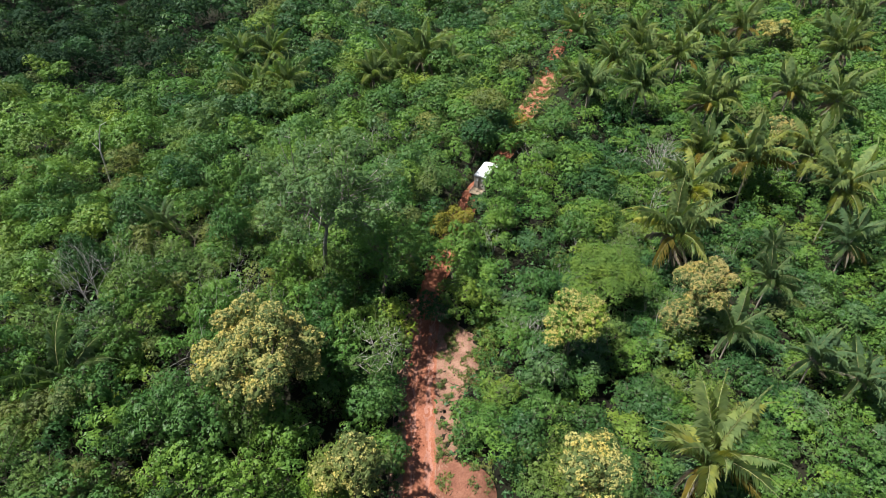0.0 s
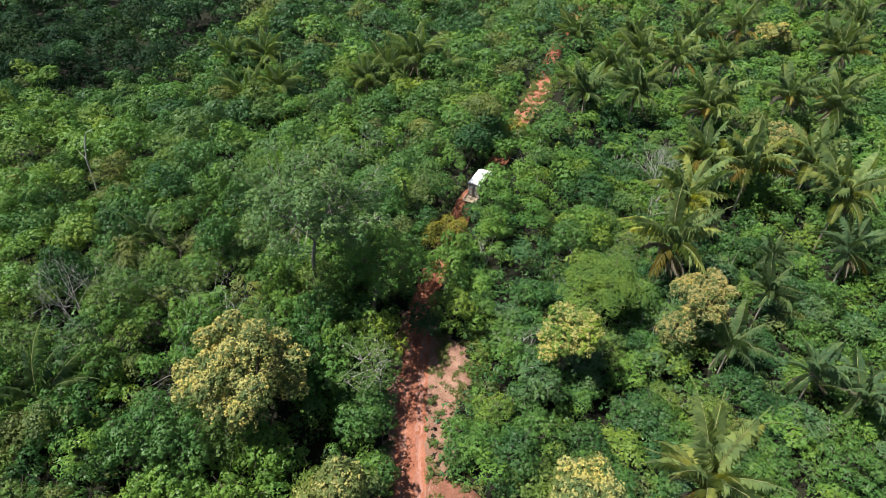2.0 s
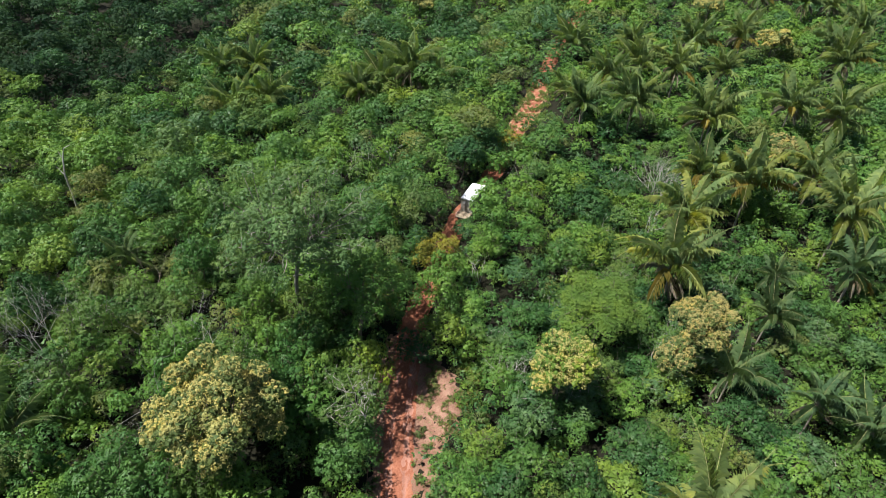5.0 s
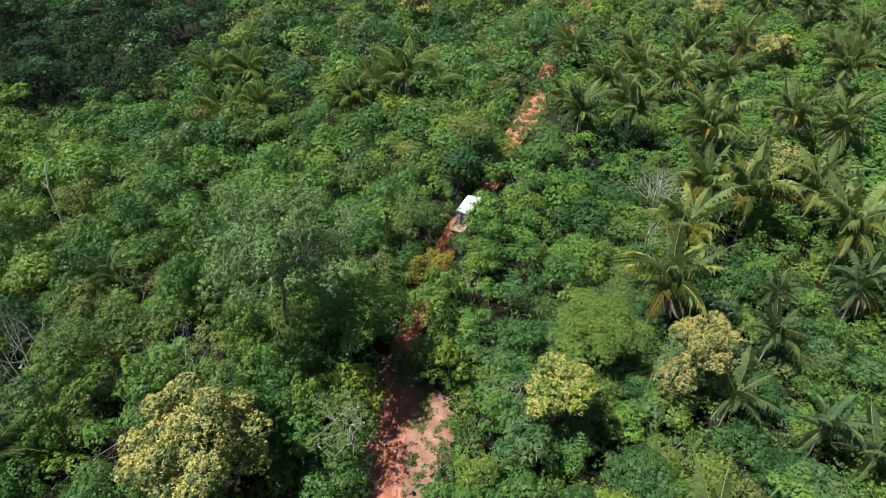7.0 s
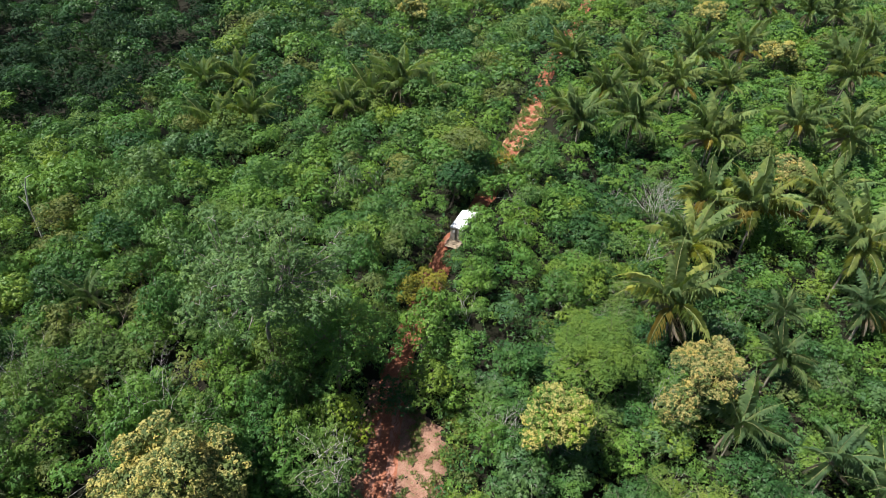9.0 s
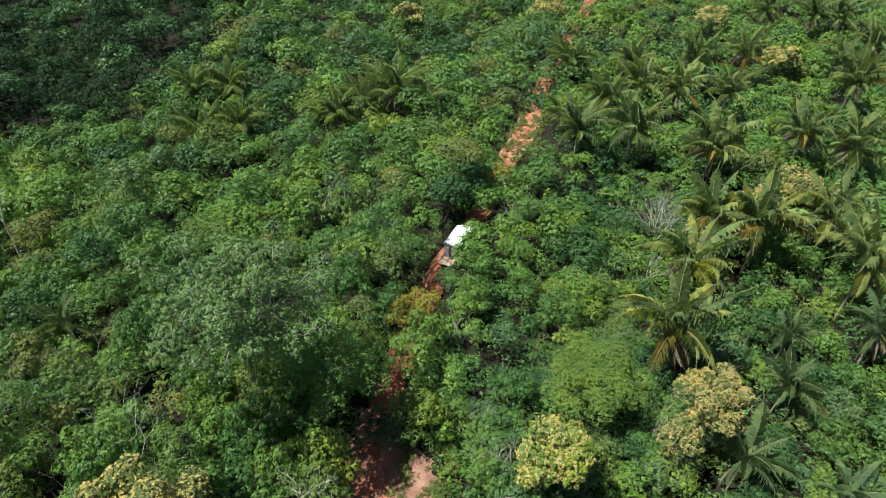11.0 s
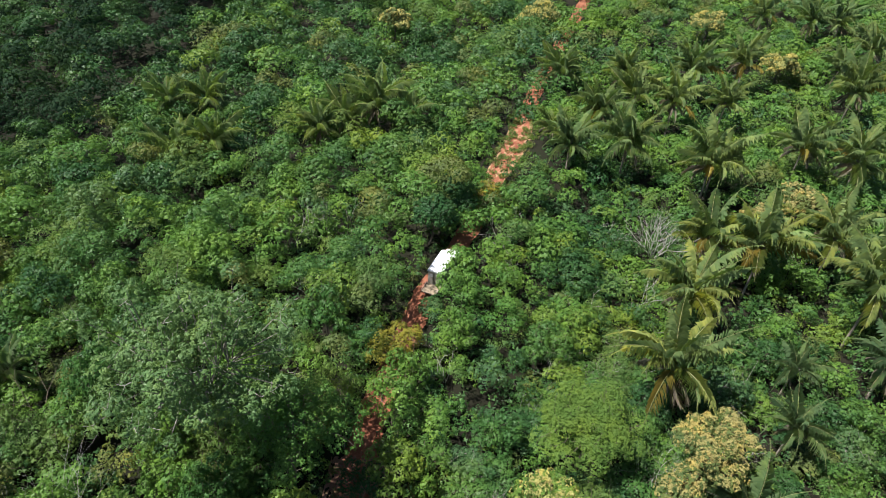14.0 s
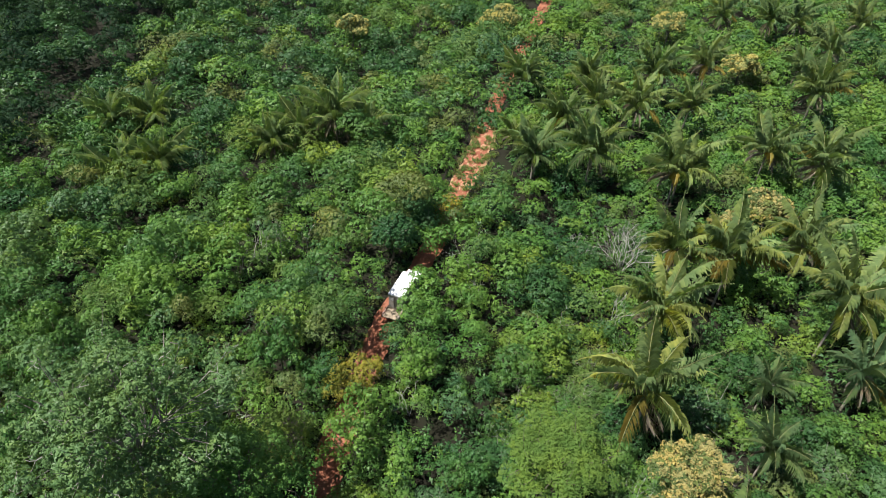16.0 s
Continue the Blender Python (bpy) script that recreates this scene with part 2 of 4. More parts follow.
def branching(rng, start, way, length, radius, depth, split=(2, 3), lean=0.5, shrink=0.74, up=0.1, bends=2):
    """A limb that bends and divides. Returns its segments and the places of its last tips."""
    segs, tips = [], []
    p, w = Vector(start), Vector(way).normalized()
    for i in range(bends):
        w = (w + Vector(rng.normal(0, 0.16, 3)) + Vector((0, 0, up * 0.5))).normalized()
        q = p + w * length / bends
        r1 = radius * (1 - 0.35 * (i + 1) / bends)
        segs.append((p, q, radius * (1 - 0.35 * i / bends), r1))
        p = q
    if depth == 0:
        return segs, [p]
    n = int(rng.integers(split[0], split[1] + 1))
    s = w.orthogonal().normalized()
    t, turn = w.cross(s), rng.uniform(0, 6.28)
    for j in range(n):
        h = turn + 6.283 * j / n + rng.normal(0, 0.35)
        d = (w + (s * math.cos(h) + t * math.sin(h)) * lean * rng.uniform(0.7, 1.4) + Vector((0, 0, up))).normalized()
        a, b = branching(rng, p, d, length * shrink * rng.uniform(0.8, 1.2), r1 * 0.72, depth - 1, split, lean, shrink, up, bends)
        segs += a
        tips += b
    return segs, tips


# ---- the lie of the land ----
ROAD_LINE = [(-1.5, -40), (-1.2, 10), (-0.4, 34), (-0.3, 42), (-0.2, 50), (0.4, 60), (1.4, 68.5), (3.4, 76), (6.4, 85), (9.4, 94),
             (13.0, 101), (17.0, 108.6), (20.0, 117), (24.0, 127), (29.5, 139.5), (33.2, 152), (41, 174), (50.2, 197), (58, 216), (75, 260), (105, 340)]
RX, RY = np.array([p[0] for p in ROAD_LINE]), np.array([p[1] for p in ROAD_LINE], float)


def road_x(y):
    return (np.interp(y - 3, RY, RX) + np.interp(y, RY, RX) * 2 + np.interp(y + 3, RY, RX)) / 4


def smooth01(a):
    a = np.clip(a, 0, 1)
    return a * a * (3 - 2 * a)


def rolling(x, y):
    return (np.sin(x * 0.11 + 1.3 * np.sin(y * 0.05)) + np.sin(y * 0.13 + x * 0.04 + 2) + 0.6 * np.sin(x * 0.31 - y * 0.23)) * 0.35


def road_z(y):
    return -3 + 1.5 * np.clip((y - 75) / 75, 0, 1)


def ground_z(x, y):
    """Higher ground beside the start of the track, falling off to one side and into a gully far on the other."""
    x, y = np.asarray(x, float), np.asarray(y, float)
    d = x - road_x(y)
    left = np.clip(7 - 0.11 * (np.clip(y, 35, 260) - 45), -6, 8)
    off = smooth01((np.abs(d) - 3.0) / 14)
    far = smooth01((y - 150) / 60)
    z = road_z(y) + smooth01((-d - 3) / 28) * left + smooth01((d - 4) / 24) * (-4.6 + 1.5 * far) + rolling(x, y) * off
    bank = np.exp(-((x - 6.2) / 2.2) ** 2 - ((y - 54.0) / 6.0) ** 2) * 0.9 + np.exp(-((x - 6.0) / 2.6) ** 2 - ((y - 35.2) / 2.6) ** 2) * 2.1
    z = z - 3.0 * smooth01((-x - 70) / 30) * smooth01((y - 135) / 25)
    return z + bank * smooth01((d - 2.1) / 1.6)


def sheet(xs, ys, zf, mat, name, label):
    X, Y = np.meshgrid(xs, ys)
    V = np.stack([X, Y, zf(X, Y)], 2).reshape(-1, 3)
    n = len(xs)
    i = (np.arange(len(ys) - 1)[:, None] * n + np.arange(n - 1)[None]).reshape(-1, 1)
    F = np.concatenate([i + [0, 1, n + 1], i + [0, n + 1, n]], 1).reshape(-1, 3)
    return tagged(put(name, mesh_data(name, V, F, [mat], None, True)), label, name.replace("_", " "), "", "structure")


far_out = np.array([230, 320, 500, 900, 1800, 4000.0])
xs = np.concatenate([-far_out[::-1], np.arange(-170, -12, 2.5), np.arange(-12, 62, 0.9), np.arange(62, 222, 2.5), far_out + 20])
ys = np.concatenate([-far_out[::-1] + 150, np.arange(-60, 28, 3.0), np.arange(28, 66, 0.8), np.arange(66, 290, 1.8), far_out + 90])


def ground_surface(x, y):
    d = np.abs(x - road_x(y))
    return ground_z(x, y) - 0.25 * (1 - smooth01((d - 1.6) / 0.9)) * (y > -50) * (y < 300)


sheet(xs, ys, ground_surface, SHADED_LITTER, "ground", "forest floor of leaf litter and low growth, darkened for canopy shade")


def strip(name, label, mat, y0, y1, a, b, lift, step=0.5, across=14, rough=0.05):
    """A band of earth along the track, from a to b metres beside its middle line."""
    ys = np.arange(y0, y1 + 0.01, step)
    rng = np.random.default_rng(len(name))
    k = np.linspace(0, 1, across)
    A = a(ys) if callable(a) else np.full(len(ys), a)
    B = b(ys) if callable(b) else np.full(len(ys), b)
    X = road_x(ys)[:, None] + A[:, None] + (B - A)[:, None] * k[None]
    Y = np.repeat(ys[:, None], across, 1)
    edge = np.minimum(k, 1 - k)[None] * 6
    d = X - road_x(Y)
    ruts = -0.09 * np.exp(-((np.abs(d) - 0.95) / 0.28) ** 2)
    Z = np.maximum(ground_surface(X, Y) + 0.02, road_z(Y) * (np.abs(d) < 2.3) - 99 * (np.abs(d) >= 2.3)) + lift + ruts + rng.normal(0, rough, X.shape) * np.clip(edge, 0, 1)
    V = np.stack([X, Y, Z], 2).reshape(-1, 3)
    i = (np.arange(len(ys) - 1)[:, None] * across + np.arange(across - 1)[None]).reshape(-1, 1)
    F = np.concatenate([i + [0, 1, across + 1], i + [0, across + 1, across]], 1).reshape(-1, 3)
    return tagged(put(name, mesh_data(name, V, F, [mat], None, True)), label, name.replace("_", " "), "", "structure")


def wavy(base, amp, seed):
    return lambda y: base + amp * (np.sin(y * 0.9 + seed) + 0.6 * np.sin(y * 2.1 + seed * 2) + 0.5 * np.sin(y * 5.3 + seed * 3) + 0.4 * np.sin(y * 0.31 + seed))


strip("road", "red laterite dirt track with wheel ruts", ROAD, -40, 300, wavy(-1.95, 0.13, 1), wavy(1.95, 0.13, 4), 0.0, 0.5, 22, 0.025)
strip("wheel_rut", "pale packed wheel track in red earth", RUT, -40, 66, wavy(0.6, 0.13, 2), wavy(1.4, 0.13, 5), 0.012, 0.25, 8, 0.006)
strip("wheel_rut", "pale packed wheel track in red earth", RUT, -40, 66, wavy(-1.15, 0.13, 3), wavy(-0.65, 0.13, 6), 0.012, 0.25, 8, 0.006)
strip("road_verge", "brown earth verge with dead leaves beside the track", BANK, 20, 66, -3.4, wavy(-1.8, 0.1, 1), 0.0, 0.5, 8, 0.05)
strip("road_verge", "brown earth verge with dead leaves beside the track", BANK, 20, 66, wavy(1.8, 0.1, 4), lambda y: 3.2 + 2.6 * np.exp(-((y - 42) / 3) ** 2), 0.0, 0.5, 8, 0.05)
strip("roadside_bank", "dry brown earth bank with sparse grass", BANK, 45.5, 61.5, 1.9, lambda y: 2.2 + 5.6 * np.sin(np.clip((y - 45.3) / 16.4, 0, 1) * math.pi) ** 0.6 + 0.35 * np.sin(y * 2.3) + 0.25 * np.sin(y * 5.1), 0.03, 0.3, 26, 0.035)
strip("earth_mound", "eroded mound of reddish earth beside the track", MOUND, 30, 39.3, 1.9, lambda y: 8.6 - 0.2 * (y - 34) ** 2 * (y > 34), 0.04, 0.3, 30, 0.04)
strip("clearing", "bare red earth clearing beside the track", CLEARING, 122, 152, lambda y: -1.7 - 1.2 * np.sin(np.clip((y - 122) / 30, 0, 1) * math.pi), lambda y: 1.7 + 1.6 * np.sin(np.clip((y - 122) / 30, 0, 1) * math.pi), -0.03, 0.6, 20, 0.05)


# ---- trees built one by one ----
def lobes_in(rng, c, r, rz, count, size):
    """Centres and sizes of leaf lobes that fill the upper shell of a crown."""
    z = rng.uniform(-0.75, 1, count)
    az = np.arange(count) * 2.4 + rng.uniform(0, 0.8, count)
    k = rng.uniform(0.36, 0.95, count)
    C = np.stack([np.cos(az) * np.sqrt(1 - z * z) * r * k, np.sin(az) * np.sqrt(1 - z * z) * r * k, z * rz * k], 1) + np.asarray(c)
    return C, size * rng.uniform(0.75, 1.25, count)


def limbs_to(rng, base, fork, C, radius, mains=4, thin=0.03):
    """A trunk from base to fork, main limbs, and a bough to each lobe."""
    base, fork = Vector(base), Vector(fork)
    segs, p = [], base
    for i in range(4):
        q = base.lerp(fork, (i + 1) / 4) + (Vector((*rng.normal(0, radius * 0.6, 2), 0)) if i < 3 else Vector())
        segs.append((p, q, radius * (1.25 - 0.12 * i), radius * (1.13 - 0.12 * i)))
        p = q
    C = [Vector(c) for c in C]
    order = sorted(C, key=lambda c: math.atan2(c.y - fork.y, c.x - fork.x))
    per = max(1, len(order) // mains)
    for g in range(0, len(order), per):
        group = order[g:g + per]
        mid = sum(group, Vector()) / len(group)
        knee = fork.lerp(mid, 0.55) + Vector((0, 0, (mid - fork).length * 0.08))
        segs.append((fork, knee, radius * 0.55, radius * 0.34))
        for c in group:
            bend = knee.lerp(c, 0.5) + Vector(rng.normal(0, 0.25, 3))
            segs += [(knee, bend, radius * 0.3, radius * 0.18), (bend, c, radius * 0.18, thin)]
            for _ in range(2):
                t = c + Vector(rng.normal(0, 0.8, 3)) + Vector((0, 0, 0.7))
                segs.append((c, t, thin, thin * 0.4))
    return segs


def broadleaf(x, y, crown_z, r, rz, seed, mat, bark, label, lobes=20, size=1.6, fork_at=0.45, base=None, blossom=None, leaf=0.4, cover=1.0, name="tree",
              category="tree", radius=0.25, bloom_part=0.55, low=-0.2, bloom_leaf=0.20, twigs=0):
    rng = np.random.default_rng(seed)
    bx, by = base if base else (x, y)
    g = float(ground_z(bx, by))
    tree = tagged(new(name), label, category)
    tree.location = (bx, by, g - 0.1)
    o = np.array([bx, by, g - 0.1])
    C, R = lobes_in(rng, np.array([x, y, crown_z]) - o, r, rz, lobes, size)
    C[:, :2] += rng.normal(0, 0.09 * r, (lobes, 2))
    fork = Vector((x, y, crown_z)) - Vector(o)
    fork = Vector((fork.x * 0.8, fork.y * 0.8, max(fork.z - rz * (1 - fork_at), 1.5)))
    segs = limbs_to(rng, (0, 0, -0.3), fork, C, radius, 4 + len(C) // 10)
    put("trunk", mesh_data("trunk", *tubes(segs[:4], 8), [bark], None, True), tree)
    limbs = segs[4:]
    for c in C[::2] if twigs else ():
        h = rng.uniform(0, 6.28)
        limbs += branching(rng, c, (math.cos(h), math.sin(h), 0.6), 1.0, 0.038, 1, (2, 3), 0.9, 0.8, 0.05, 4)[0]
    put("limb", mesh_data("limb", *tubes(limbs, 5), [bark, BARK_PALE], np.repeat(np.arange(len(limbs)) >= len(segs) - 4, 10), True), tree)
    v, f, d = foliage(C, R, R * 0.8, rng, 0.42 * max(size / 1.4, 0.85), leaf, 16, 0.34, cover, low, False, np.zeros(len(C), int) if len(C) < 40 else None)
    put("crown", mesh_data("crown", v, f, [mat]), tree)
    if blossom:
        top = rng.random(len(C)) < 0.95
        n = int(len(C) * 60 * bloom_part * (size / 1.6) ** 2)
        i = rng.choice(np.flatnonzero(top), n)
        u = unit(rng.normal(0, 1, (n, 3)) + [-0.15, 0, 0.95])
        P = C[i] + u * np.stack([R[i], R[i], R[i] * 0.8], 1) * 1.12
        keep = P[:, 2] > np.quantile(C[:, 2], 0.05)
        P, u = P[keep], u[keep]
        e = np.repeat(np.arange(len(P)), 18)
        w = unit(rng.normal(0, 1, (len(e), 3)) + u[e] * 0.6)
        L = bloom_leaf * rng.uniform(0.7, 1.4, len(e))
        v, f = blades(P[e] + w * (0.3 * rng.lognormal(-0.1, 0.35, len(P)))[e][:, None], w + [0, 0, 0.3], L, L * 0.6, rng, 0.5)
        put("blossom", mesh_data("blossom", v, f, [blossom]), tree, "cream-yellow flower clusters")
    return tree


# the tall thin-crowned tree that stands over the thicket
broadleaf(-12.0, 61.8, 19.8, 9.4, 7.8, 11, LEAF_GREY, BARK_TALL, "tall thin-crowned tree with grey-green leaves and pale limbs", 92, 1.25, 0.1, (-14.6, 66.5), None, 0.3, 0.74, radius=0.27, low=-0.4, twigs=1)

broadleaf(-4.4, 61.6, 10.4, 5.6, 4.8, 12, LEAVES[1], BARK, "spreading dark-stemmed tree that shades the track", 36, 1.6, 0.3, (-6.2, 62.4), None, 0.3, 1.1, radius=0.24)
broadleaf(-5.4, 49.4, 4.2, 4.2, 2.4, 13, LEAVES[6], BARK_PALE, "spreading pale-limbed small tree with thin leaves over the track", 30, 1.1, 0.2, (-3.4, 50.6), None, 0.24, 0.5, radius=0.12, twigs=1)
broadleaf(1.6, 60.8, -0.2, 2.3, 1.9, 14, LEAVES[2], BARK, "leafy shrub at the head of the earth bank", 14, 0.95, 0.3, (2.6, 61.4), None, 0.26, 1.0, "shrub", "shrub", 0.1)
broadleaf(11.0, 104.8, 4.4, 3.4, 3.0, 15, LEAVES[2], BARK, "dark leafy tree leaning over the track", 15, 1.4, 0.3, (10.0, 105.4), None, 0.42, 1.0, radius=0.16)
broadleaf(14.6, 112.6, 3.4, 3.2, 2.8, 16, LEAVES[2], BARK, "dark leafy tree leaning over the track", 14, 1.4, 0.3, (13.6, 113.0), None, 0.42, 1.0, radius=0.16)

for i, (x, y, z, r) in enumerate([(5.6, 43.6, -1.2, 2.3), (5.4, 40.8, -1.0, 2.1), (8.6, 42.0, -0.4, 2.4), (9.4, 46.2, -0.6, 2.4)]):
    broadleaf(x, y, z, r, 1.8, 140 + i, LEAVES[(1, 0, 1, 5)[i]], BARK, "bright leafy shrub at the edge of the track", 16, 0.85, 0.3, None, None, 0.25, 1.0, "shrub", "shrub", 0.08)

# trees in flower
YELLOW_LABEL = "round-headed tree covered in cream-yellow blossom"
broadleaf(-17.0, 43.6, 10.8, 6.3, 5.4, 21, LEAVES[3], BARK, YELLOW_LABEL, 46, 1.3, 0.4, None, BLOSSOM, 0.36, 1.0, bloom_part=0.8)
broadleaf(20.0, 54.6, 3.6, 3.7, 4.4, 22, LEAVES[5], BARK, YELLOW_LABEL, 30, 1.05, 0.4, None, BLOSSOM, 0.34, 1.0, bloom_part=0.9)
broadleaf(40.2, 62.0, 3.4, 3.9, 3.4, 23, LEAVES[3], BARK, "tree with dense straw-coloured blossom beside a palm", 26, 1.1, 0.4, None, BLOSSOM_PALE, 0.34, 0.9, bloom_part=1.0)
broadleaf(36.6, 59.4, -0.4, 2.4, 2.2, 24, LEAVES[3], BARK, "small tree with patches of straw-coloured blossom", 9, 1.1, 0.4, None, BLOSSOM_PALE, 0.36, 0.9, bloom_part=0.8)
broadleaf(-6.6, 31.0, 8.6, 3.3, 3.6, 25, LEAVES[3], BARK, "greenish-yellow flowering tree at the track's edge", 15, 1.3, 0.4, None, BLOSSOM, 0.38, 1.0, bloom_part=0.4)
broadleaf(15.4, 29.6, 9.6, 3.0, 3.2, 26, LEAVES[3], BARK, YELLOW_LABEL, 14, 1.3, 0.4, None, BLOSSOM, 0.38, 1.0, bloom_part=0.7)
for i, (x, y, z, r, much) in enumerate([(2.1, 208, 1.5, 4.5, 0.5), (46, 210, 2.0, 5.5, 0.6), (96, 204, 2.0, 4.5, 0.5), (104, 175, 1.5, 4.0, 0.8), (77, 112, 0.5, 4.6, 0.35), (67, 108, 0.5, 3.0, 0.35)]):
    broadleaf(x, y, z, r, r * 0.75, 30 + i, LEAVES[3], BARK, "distant tree dusted with pale yellow blossom", 14, r * 0.36, 0.4, None, BLOSSOM if i < 4 else BLOSSOM_PALE, 0.5, 0.9, bloom_part=much, bloom_leaf=0.34)

# broad feathery crowns and shrubs that lean over the track
broadleaf(27.8, 66.8, 1.6, 6.2, 1.9, 41, LEAF_SOFT, BARK, "broad low tree with soft feathery pale-green crown", 64, 1.3, 0.3, None, None, 0.24, 1.4, low=-0.1)
broadleaf(5.2, 79.8, 0.9, 3.5, 1.7, 42, AUTUMN, BARK, "shrub with rust-tipped leaves leaning over the track", 26, 1.15, 0.3, (3.2, 81.5), None, 0.3, 1.1, "shrub", "shrub", 0.1)
broadleaf(20.4, 115.6, 1.2, 2.0, 1.3, 43, AUTUMN, BARK, "shrub with rust-tipped leaves beside the clearing", 9, 1.0, 0.3, None, None, 0.3, 0.8, "shrub", "shrub", 0.1)


# ---- bare and half-bare shrubs ----
def bare_shrub(x, y, h, seed, label, stems=5, depth=3, mat=BARK_DRY, leaves=None, thick=0.065):
    rng = np.random.default_rng(seed)
    g = float(ground_z(x, y))
    ob = tagged(new("dry_shrub"), label, "shrub")
    ob.location = (x, y, g - 0.05)
    segs, tips = [], []
    for i in range(stems):
        a = 6.283 * i / stems + rng.normal(0, 0.3)
        s, t = branching(rng, (math.cos(a) * 0.15, math.sin(a) * 0.15, -0.2), (math.cos(a) * 0.5, math.sin(a) * 0.5, 1), h * 0.42, thick, depth, (2, 3), 0.55, 0.66, 0.08)
        segs += s
        tips += t
    put("twig_crown", mesh_data("twig_crown", *tubes(segs, 4), [mat], None, True), ob)
    if leaves:
        C = np.array([tuple(t) for t in tips])
        v, f, d = foliage(C, np.full(len(C), 0.45), np.full(len(C), 0.35), rng, 0.3, 0.24, 5, 0.6, 0.5)
        put("foliage", mesh_data("foliage", v, f, [leaves]), ob)
    return ob


bare_shrub(50.2, 107.0, 9.0, 51, "leafless grey shrub with a dense twig crown", 11, 4, thick=0.1)
bare_shrub(14.4, 57.2, 5.2, 52, "leafless grey shrub beside the earth bank", 10, 4, thick=0.07)
bare_shrub(-40.5, 55.4, 11.5, 53, "grey half-dead shrub in the thicket", 8, 4)
bare_shrub(-33.0, 66.6, 11.6, 55, "small dry tree with brown twigs", 3, 4, BARK, None, 0.06)
bare_shrub(36.0, 62.4, 8.6, 56, "grey-leaved open shrub beside a flowering tree", 8, 3, BARK_DRY, LEAF_GREY)
bare_shrub(-24.0, 50.0, 12.5, 57, "leafless grey shrub in the thicket", 5, 4)
bare_shrub(73.0, 104.0, 6.5, 58, "leafless grey shrub between palms", 6, 3)

# dry twigs that stick out of the thicket here and there
rng = np.random.default_rng(64)
models = [bare_shrub(33.0, 78.0, 6.2, 61, "small dry grey shrub poking out of the thicket", 3, 3), bare_shrub(22.5, 73.0, 6.0, 62, "small dry grey shrub poking out of the thicket", 4, 2),
          bare_shrub(46.0, 66.0, 6.4, 63, "small dry grey shrub poking out of the thicket", 2, 3)]
for k in range(24):
    y = rng.uniform(44, 112)
    x = road_x(y) + (rng.uniform(6, 40) if k % 3 else rng.uniform(-36, -6))
    if 40 < y < 66 and 0 < x - road_x(y) < 13:
        continue
    t = copy_thing(models[k % 3], pose(x, y, float(ground_z(x, y)), 0, 0, rng.uniform(0, 360)))
    t.scale = (1, 1, rng.uniform(0.95, 1.2) * (1.35 if x < road_x(y) else 1.0))
for t in models:
    tagged(t, group="dry shrubs")

# a dead standing trunk
rng = np.random.default_rng(60)
snag = tagged(new("dead_trunk"), "bare leaning grey dead trunk above the thicket", "dead tree")
snag.location = (-55.6, 91.5, float(ground_z(-55.6, 91.5)))
put("trunk", mesh_data("trunk", *tubes([((0, 0, -0.3), (0.3, 0.1, 5), 0.17, 0.15), ((0.3, 0.1, 5), (0.5, 0.0, 9), 0.15, 0.13), ((0.5, 0, 9), (1.3, 0, 12), 0.13, 0.1), ((1.3, 0, 12), (2.2, -0.2, 14.0), 0.1, 0.07),
    ((2.2, -0.2, 14.0), (3.4, -0.1, 14.6), 0.06, 0.03), ((0.5, 0, 9), (-0.5, 0.3, 10.4), 0.06, 0.03), ((1.3, 0, 12), (0.9, 0.2, 13.2), 0.05, 0.02)], 6), [BARK_DRY], None, True), snag)


# ---- palms ----
def frond_mesh(name, mat, seed, rise, bend, length=1.0, side=1.0, tatter=0.0):
    """A feather leaf along +x, one metre long before scaling: a bent midrib and two rows of narrow drooping leaflets."""
    rng = np.random.default_rng(seed)
    n = 15
    s = np.linspace(0, 1, n)
    th = rise - bend * s ** 1.25
    step = length / (n - 1)
    X = np.concatenate([[0], np.cumsum(np.cos(th[:-1]) * step)])
    Z = np.concatenate([[0], np.cumsum(np.sin(th[:-1]) * step)])
    sway = rng.normal(0, 0.05) * s ** 2
    rib = np.stack([X, sway, Z], 1)
    V, F = tubes([(rib[i], rib[i + 2], 0.0045 * (1 - 0.8 * s[i]), 0.0045 * (1 - 0.8 * s[i + 2])) for i in range(0, n - 2, 2)], 3)
    V, F = list(V), list(F)
    ribs = len(F)
    for q in np.linspace(0.10, 0.995, 72):
        c = np.array([np.interp(q, s, rib[:, k]) for k in range(3)])
        a = np.interp(q, s, th)
        along = np.array([math.cos(a), 0, math.sin(a)])
        up = np.array([-math.sin(a), 0, math.cos(a)])
        ln = 0.170 * (math.sin(min(q * 1.1 + 0.12, 1) * math.pi) ** 0.45 * 0.9 + 0.12)
        for sg in (-1, 1):
            if rng.random() < tatter:
                continue
            y = np.array([0, sg * side, 0])
            d = unit(y * 0.75 + along * (0.55 + 0.5 * q) + up * rng.uniform(-0.3, 0.42) + rng.normal(0, 0.09, 3))
            l = ln * rng.uniform(0.75, 1.12)
            mid = c + d * l * 0.55
            tip = c + d * l * 0.95 - np.array([0, 0, 1]) * l * rng.uniform(0.3, 1.0)
            w = unit(along + up * rng.normal(0.25, 0.6) + rng.normal(0, 0.12, 3)) * 0.0030
            k = len(V)
            V += [c, mid + w, tip, mid - w]
            F += [(k, k + 1, k + 2), (k, k + 2, k + 3)]
    return mesh_data(name, np.array(V), np.array(F), [mat, MIDRIB], np.arange(len(F)) < ribs)


